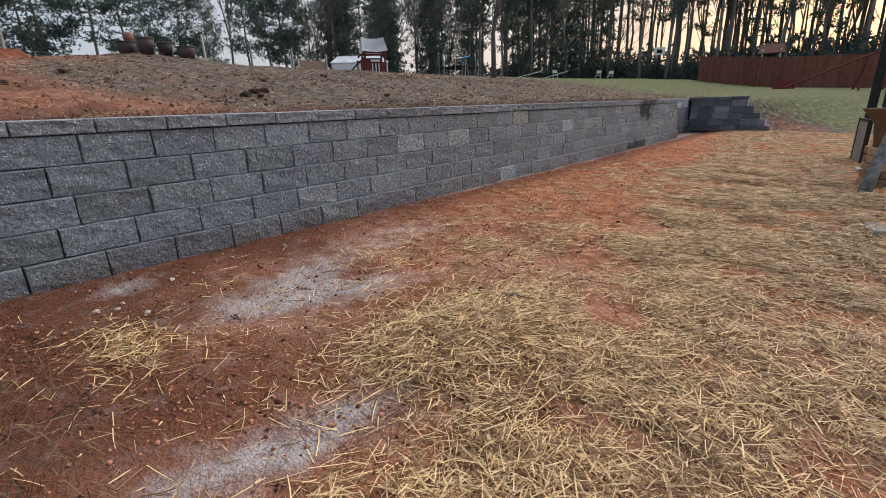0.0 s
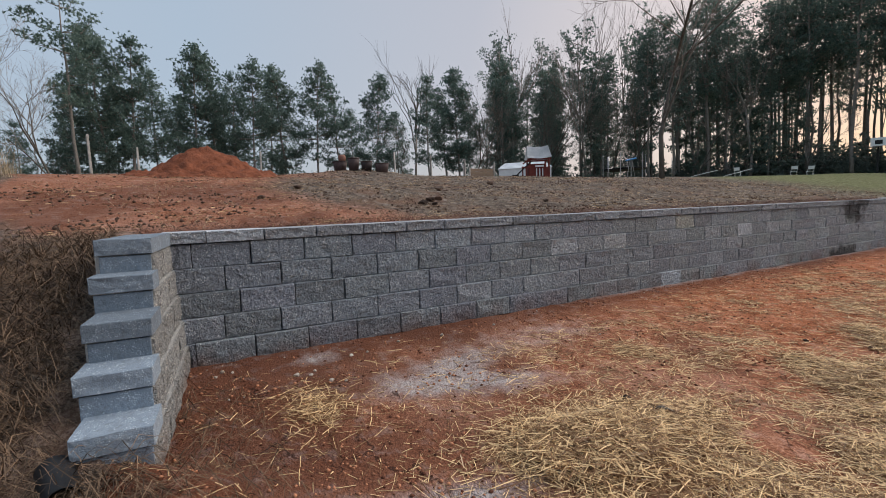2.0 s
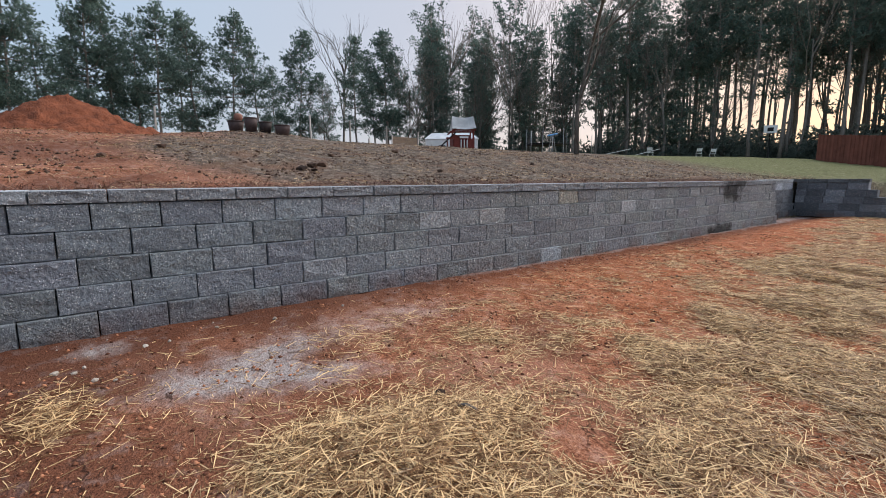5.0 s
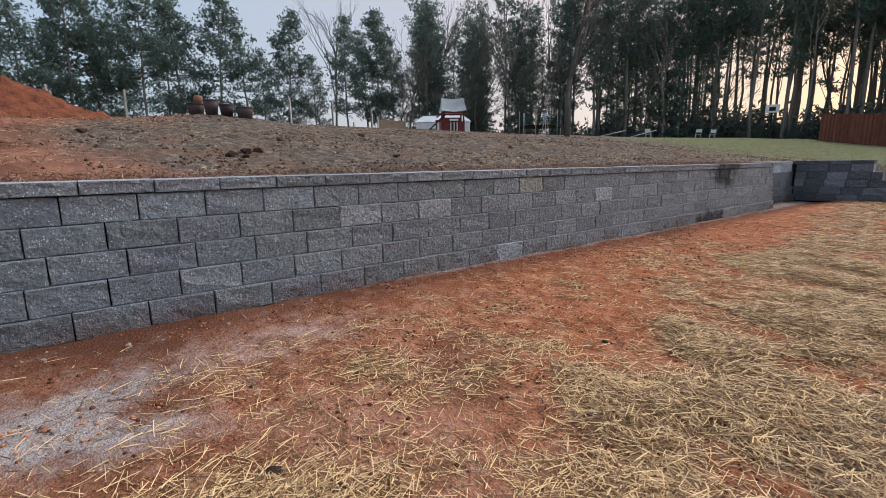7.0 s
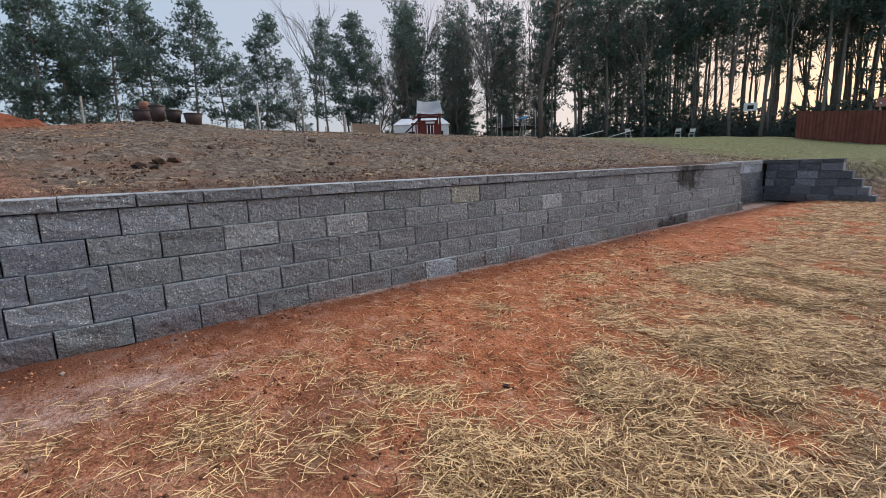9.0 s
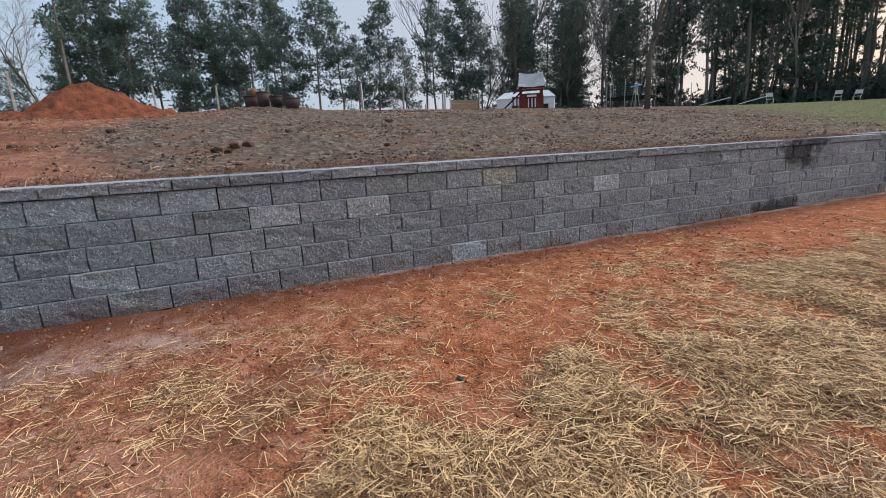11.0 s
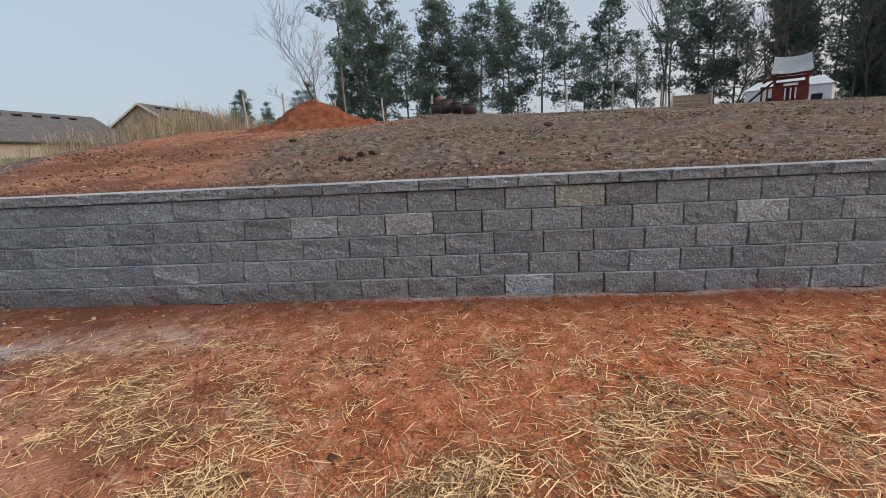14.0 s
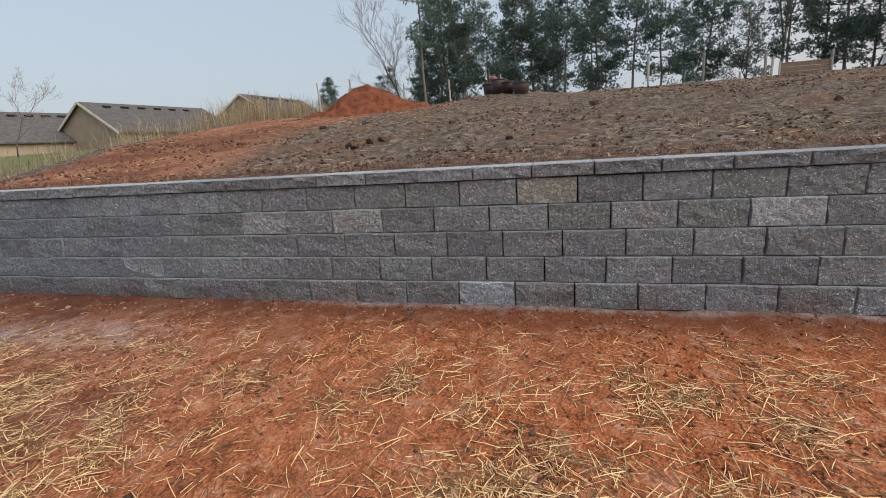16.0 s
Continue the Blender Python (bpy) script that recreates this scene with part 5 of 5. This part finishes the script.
folding_chair(-20.0, 47.6, 215, "white folding chair standing on the lawn")
folding_chair(-19.1, 48.4, 222, "white folding chair standing on the lawn")
folding_chair(-22.6, 43.5, 190, "white folding chair beside a pile of boards")
for i, (x, y, turn, tilt) in enumerate([(-17.0, 27.8, 45, -12), (-15.8, 29.2, 40, -14)]):
    bm = bmesh.new()
    box(bm, 0, 1.5, -0.06, 0.06, 0, 0.04, 0.006)
    ob = new("board", from_bm("board", bm, M_WHITE))
    ob.matrix_world = pose(x, y, at_land(x, y) + 0.05, 0, tilt, turn)
    tagged(ob, "pale timber board propped on the ground", "board", "loose boards")


def basketball_hoop(x, y):
    root = new("basketball_hoop")
    bm = bmesh.new()
    tube(bm, [(0, 0, -0.1), (0, 0, 2.2), (0, -0.5, 3.0)], [0.06, 0.06, 0.05], 8)
    part("pole", bm, M_BLACK, root)
    part("base", boxes((-0.4, 0.4, -0.4, 0.6, -0.05, 0.2), bevel=0.05), M_BLACK, root)
    backboard = part("backboard", boxes((-0.55, 0.55, -0.56, -0.52, 2.55, 3.3), bevel=0.01), M_WHITE, root, "white backboard")
    part("target", boxes((-0.25, 0.25, -0.566, -0.561, 2.72, 3.08)), M_DARK, backboard, "dark square on the backboard")
    bm = bmesh.new()
    ring = [(0.22 * math.cos(a), -0.80 + 0.22 * math.sin(a), 2.62) for a in np.linspace(0, 2 * math.pi, 15)]
    tube(bm, ring, [0.014] * 15, 5, False)
    part("rim", bm, M_WHITE, root)
    root.matrix_world = pose(x, y, at_land(x, y), 0, 0, 20)
    return tagged(root, "basketball hoop with white backboard at the wood's edge", "basketball hoop")


basketball_hoop(-16.5, 54.5)


def board_fence(points, h):
    root = new("board_fence")
    plank = from_bm("board", boxes((-0.006, 0.160, -0.011, 0.011, -0.14, h), bevel=0.003), M_FENCE)
    for (x0, y0), (x1, y1) in zip(points, points[1:]):
        ln = math.dist((x0, y0), (x1, y1))
        turn = math.degrees(math.atan2(y1 - y0, x1 - x0))
        z0, z1 = at_land(x0, y0), at_land(x1, y1)
        bays = max(1, round(ln / 2.4))
        for b in range(bays):
            t0, t1 = b / bays, (b + 1) / bays
            bx, by, bz = x0 + (x1 - x0) * t0, y0 + (y1 - y0) * t0, z0 + (z1 - z0) * t0
            dz = (z1 - z0) / bays
            w = ln / bays
            n = int(w / 0.145)
            for i in range(n):
                ob = new("board", plank)
                ob.parent = root
                ob.matrix_basis = pose(bx, by, bz, 0, 0, turn) @ pose(w * i / n, 0.024 * (i % 2), dz * (i + 0.5) / n + 0.004 * ((i * 7) % 3 - 1))
            bm = boxes((-0.05, 0.05, 0.02, 0.12, -0.3, h + 0.05), bevel=0.01)
            ob = part("post", bm, M_FENCE, root)
            ob.matrix_basis = pose(bx, by, bz, 0, 0, turn)
    return tagged(root, "red-brown wooden board fence behind the lawn", "fence")


board_fence([(-9.7, 42.6), (-3.7, 38.2), (0.3, 37.2), (9.0, 36.0)], 1.8)


def play_tower(x, y):
    root = new("play_tower")
    for px in (-0.75, 0.75):
        for py in (-0.75, 0.75):
            part("post", boxes((px - 0.06, px + 0.06, py - 0.06, py + 0.06, -0.1, 3.6)), M_WHITE, root, "pale post")
    part("deck", boxes((-0.85, 0.85, -0.85, 0.85, 1.9, 2.0)), M_REDWOOD, root)
    part("rail", boxes((-0.85, 0.85, -0.85, -0.80, 2.1, 2.6)), M_REDWOOD, root)
    bm = bmesh.new()
    vs = [bm.verts.new(v) for v in ((-1.1, -1.1, 3.2), (1.1, -1.1, 3.2), (1.1, 1.1, 3.2), (-1.1, 1.1, 3.2), (-1.0, 0, 4.1), (1.0, 0, 4.1))]
    for f in ((0, 1, 5, 4), (2, 3, 4, 5), (1, 2, 5), (3, 0, 4), (3, 2, 1, 0)):
        bm.faces.new([vs[i] for i in f])
    part("roof", bm, M_TERRA, root, "faded pink pitched roof")
    root.matrix_world = pose(x, y, at_land(x, y) - 0.2, 0, 0, 8)
    return tagged(root, "wooden play tower with faded pink roof behind the fence", "play tower")


play_tower(-7.1, 58.6)


def swing_frame(x, y):
    root = new("swing_frame")
    bm = bmesh.new()
    tube(bm, [(-2.2, 0, 0.1), (0.6, -0.5, 1.35), (2.4, -0.8, 2.1)], [0.05, 0.05, 0.05], 6)
    part("ridge_bar", bm, M_REDWOOD, root)
    for q, z in ((1.2, 1.6), (2.4, 2.1)):
        for sy in (-0.6, 0.6):
            bm = bmesh.new()
            tube(bm, [(q - 0.3, -0.55 + sy, -0.1), (q, -0.6, z)], [0.05, 0.045], 6)
            part("leg", bm, M_REDWOOD, root)
    part("bench", boxes((-2.6, -1.6, -0.3, 0.3, 0.1, 0.2), (-2.6, -1.6, 0.22, 0.28, 0.2, 0.5)), M_REDWOOD, root)
    root.matrix_world = pose(x, y, at_land(x, y), 0, 0, 12)
    return tagged(root, "dark red wooden swing frame on the lawn", "swing frame")


swing_frame(-1.0, 33.5)


def house(x, y, turn, length, half, eave, ridge, label, base=0.0):
    """A gabled house, its gable end at the origin facing +x, its ridge running to -x."""
    root = new("house")
    bm = bmesh.new()
    pr = [(-half, 0), (half, 0), (half, eave), (0, ridge - 0.12), (-half, eave)]
    a = [bm.verts.new((0, q, z)) for q, z in pr]
    b = [bm.verts.new((-length, q, z)) for q, z in pr]
    bm.faces.new(a)
    bm.faces.new(b[::-1])
    for i in range(5):
        bm.faces.new((a[i], b[i], b[(i + 1) % 5], a[(i + 1) % 5]))
    part("wall", bm, M_SIDING, root, "tan siding")
    sl = (ridge - eave) / half
    for s in (-1, 1):
        bm = bmesh.new()
        o = 0.45
        pts = [(0, ridge), (s * (half + o), eave - sl * o)]
        vs = [bm.verts.new(v) for v in ((0.35, pts[0][0], pts[0][1]), (0.35, pts[1][0], pts[1][1]), (-length - 0.35, pts[1][0], pts[1][1]), (-length - 0.35, pts[0][0], pts[0][1]))]
        vs2 = [bm.verts.new(v.co + Vector((0, 0, -0.14))) for v in vs]
        bm.faces.new(vs)
        bm.faces.new(vs2[::-1])
        for i in range(4):
            bm.faces.new((vs[i], vs2[i], vs2[(i + 1) % 4], vs[(i + 1) % 4]))
        roof = part("roof", bm, M_SHINGLE, root, "grey shingle roof slope")
        bm = bmesh.new()
        vs = [bm.verts.new(v) for v in ((0.36, 0, ridge + 0.02), (0.36, s * (half + o), eave - sl * o + 0.02), (0.36, s * (half + o), eave - sl * o - 0.26), (0.36, 0, ridge - 0.26))]
        vs2 = [bm.verts.new(v.co + Vector((0.05, 0, 0))) for v in vs]
        bm.faces.new(vs)
        bm.faces.new(vs2[::-1])
        for i in range(4):
            bm.faces.new((vs[i], vs2[i], vs2[(i + 1) % 4], vs[(i + 1) % 4]))
        part("rake_board", bm, M_TRIM, roof, "cream rake board")
        if s > 0:
            for i in range(6):
                q = -2.0 - i * (length - 3) / 6
                yy = 0.9
                bm = bmesh.new()
                box(bm, q - 0.4, q + 0.4, yy - 0.22, yy + 0.22, ridge - sl * yy - 0.02, ridge - sl * yy + 0.16, 0.04)
                part("roof_vent", bm, M_DARK, roof, "dark roof vent")
    root.matrix_world = pose(x, y, at_land(x, y) + base, 0, 0, turn)
    return tagged(root, label, "house", "houses beyond the bank")


def house_to(x, y, turn, length, half, eave_z, ridge_z, label):
    g = at_land(x, y)
    return house(x, y, turn, length, half, eave_z - g, ridge_z - g, label)


house_to(-39.6, -41.6, -9, 14.5, 5.2, 4.9, 8.0, "single-storey house with tan siding and grey roof")
house_to(-58.8, -36.4, -6, 13.0, 5.2, 6.9, 10.0, "single-storey house with tan gable and grey roof")
house_to(-33.5, -51.5, -14, 12.0, 5.6, 4.4, 7.6, "neighbouring house with tan walls and grey roof")

# ==== the patio edge ====
M_TANBRICK = simple("tan_stone", (0.22, 0.13, 0.075), (0.42, 0.27, 0.16), 9.0, 0.9, 0.4, 0.01, obj_random=0.6)
M_WICKER = simple("brown_planter", (0.10, 0.055, 0.032), (0.20, 0.12, 0.07), 14.0, 0.8, 0.4, 0.008)
M_LICHEN = simple("grey_lichen_bark", (0.05, 0.055, 0.058), (0.40, 0.43, 0.44), 12.0, 0.95, 0.6, 0.02)
M_SLAB = simple("pale_paving", (0.20, 0.18, 0.16), (0.36, 0.33, 0.30), 5.0, 0.9, 0.3, 0.01)


def pedestal(x, y):
    root = new("stone_pedestal")
    r = np.random.default_rng(4)
    for c in range(5):
        for i in range(2):
            for j in range(2):
                bm = bmesh.new()
                o = 0.03 * (c % 2)
                box(bm, -0.16 + 0.16 * i + o * 0.3 + 0.003, 0.0 + 0.16 * i + o * 0.3 - 0.003, -0.18 + 0.18 * j, 0.0 + 0.18 * j - 0.006, 0.105 * c + 0.002, 0.105 * (c + 1) - 0.006, 0.012)
                for v in bm.verts:
                    v.co += Vector(r.normal(0, 0.004, 3))
                part("brick", bm, M_TANBRICK, root)
    root.matrix_world = pose(x, y, at_land(x, y) - 0.02, 0, 0, 10)
    tagged(root, "stacked tan stone pedestal at the patio edge", "pedestal")
    bm = bmesh.new()
    tube(bm, [(0, 0, 0), (0, 0, 0.05), (0, 0, 0.3), (0, 0, 0.46), (0, 0, 0.50)], [0.10, 0.115, 0.15, 0.27, 0.31], 18)
    ob = new("planter", from_bm("planter", bm, M_WICKER, True))
    ob.matrix_world = pose(x, y, at_land(x, y) + 0.507)
    tagged(ob, "flared brown planter on a stone pedestal", "planter")


pedestal(0.57, 8.95)
bm = bmesh.new()
tube(bm, [(0, 0, -0.05), (0.06, 0.02, 0.35), (0.13, 0.0, 0.8), (0.19, 0.03, 1.3)], [0.075, 0.066, 0.06, 0.055], 10)
ob = new("leaning_log", from_bm("leaning_log", bm, M_LICHEN, True))
ob.matrix_world = pose(0.46, 8.05, at_land(0.46, 8.05))
tagged(ob, "grey lichen-covered log leaning at the patio edge", "log")
for x, y, tilt in ((0.42, 12.2, 0), (0.62, 12.0, 0)):
    ob = new("steel_post", from_bm("steel_post", boxes((-0.07, 0.07, -0.07, 0.07, -0.2, 3.4), bevel=0.01), M_BLACK))
    ob.matrix_world = pose(x, y, at_land(x, y))
    tagged(ob, "black square steel post of a patio cover", "post", "black patio posts")
scr = new("screen_panel")
part("frame", boxes((-0.02, 0.02, -0.45, -0.41, 0.0, 0.75), (-0.02, 0.02, 0.41, 0.45, 0.0, 0.75), (-0.02, 0.02, -0.41, 0.41, 0.71, 0.75)), M_BLACK, scr)
part("panel", boxes((-0.008, 0.008, -0.41, 0.41, 0.0, 0.71)), M_SLAB, scr, "grey infill panel")
scr.matrix_world = pose(0.36, 11.6, at_land(0.36, 11.6), 0, 0, 8)
tagged(scr, "low grey panel in a black frame", "panel")
for x, y, turn in ((0.72, 6.15, 8), (0.60, 10.2, 4)):
    bm = boxes((-0.24, 0.24, -0.2, 0.2, -0.02, 0.05), bevel=0.012)
    ob = new("paving_slab", from_bm("paving_slab", bm, M_SLAB))
    ob.matrix_world = pose(x, y, at_land(x, y), 0, 0, turn)
    tagged(ob, "pale concrete paving slab lying in the straw", "slab", "paving slabs")
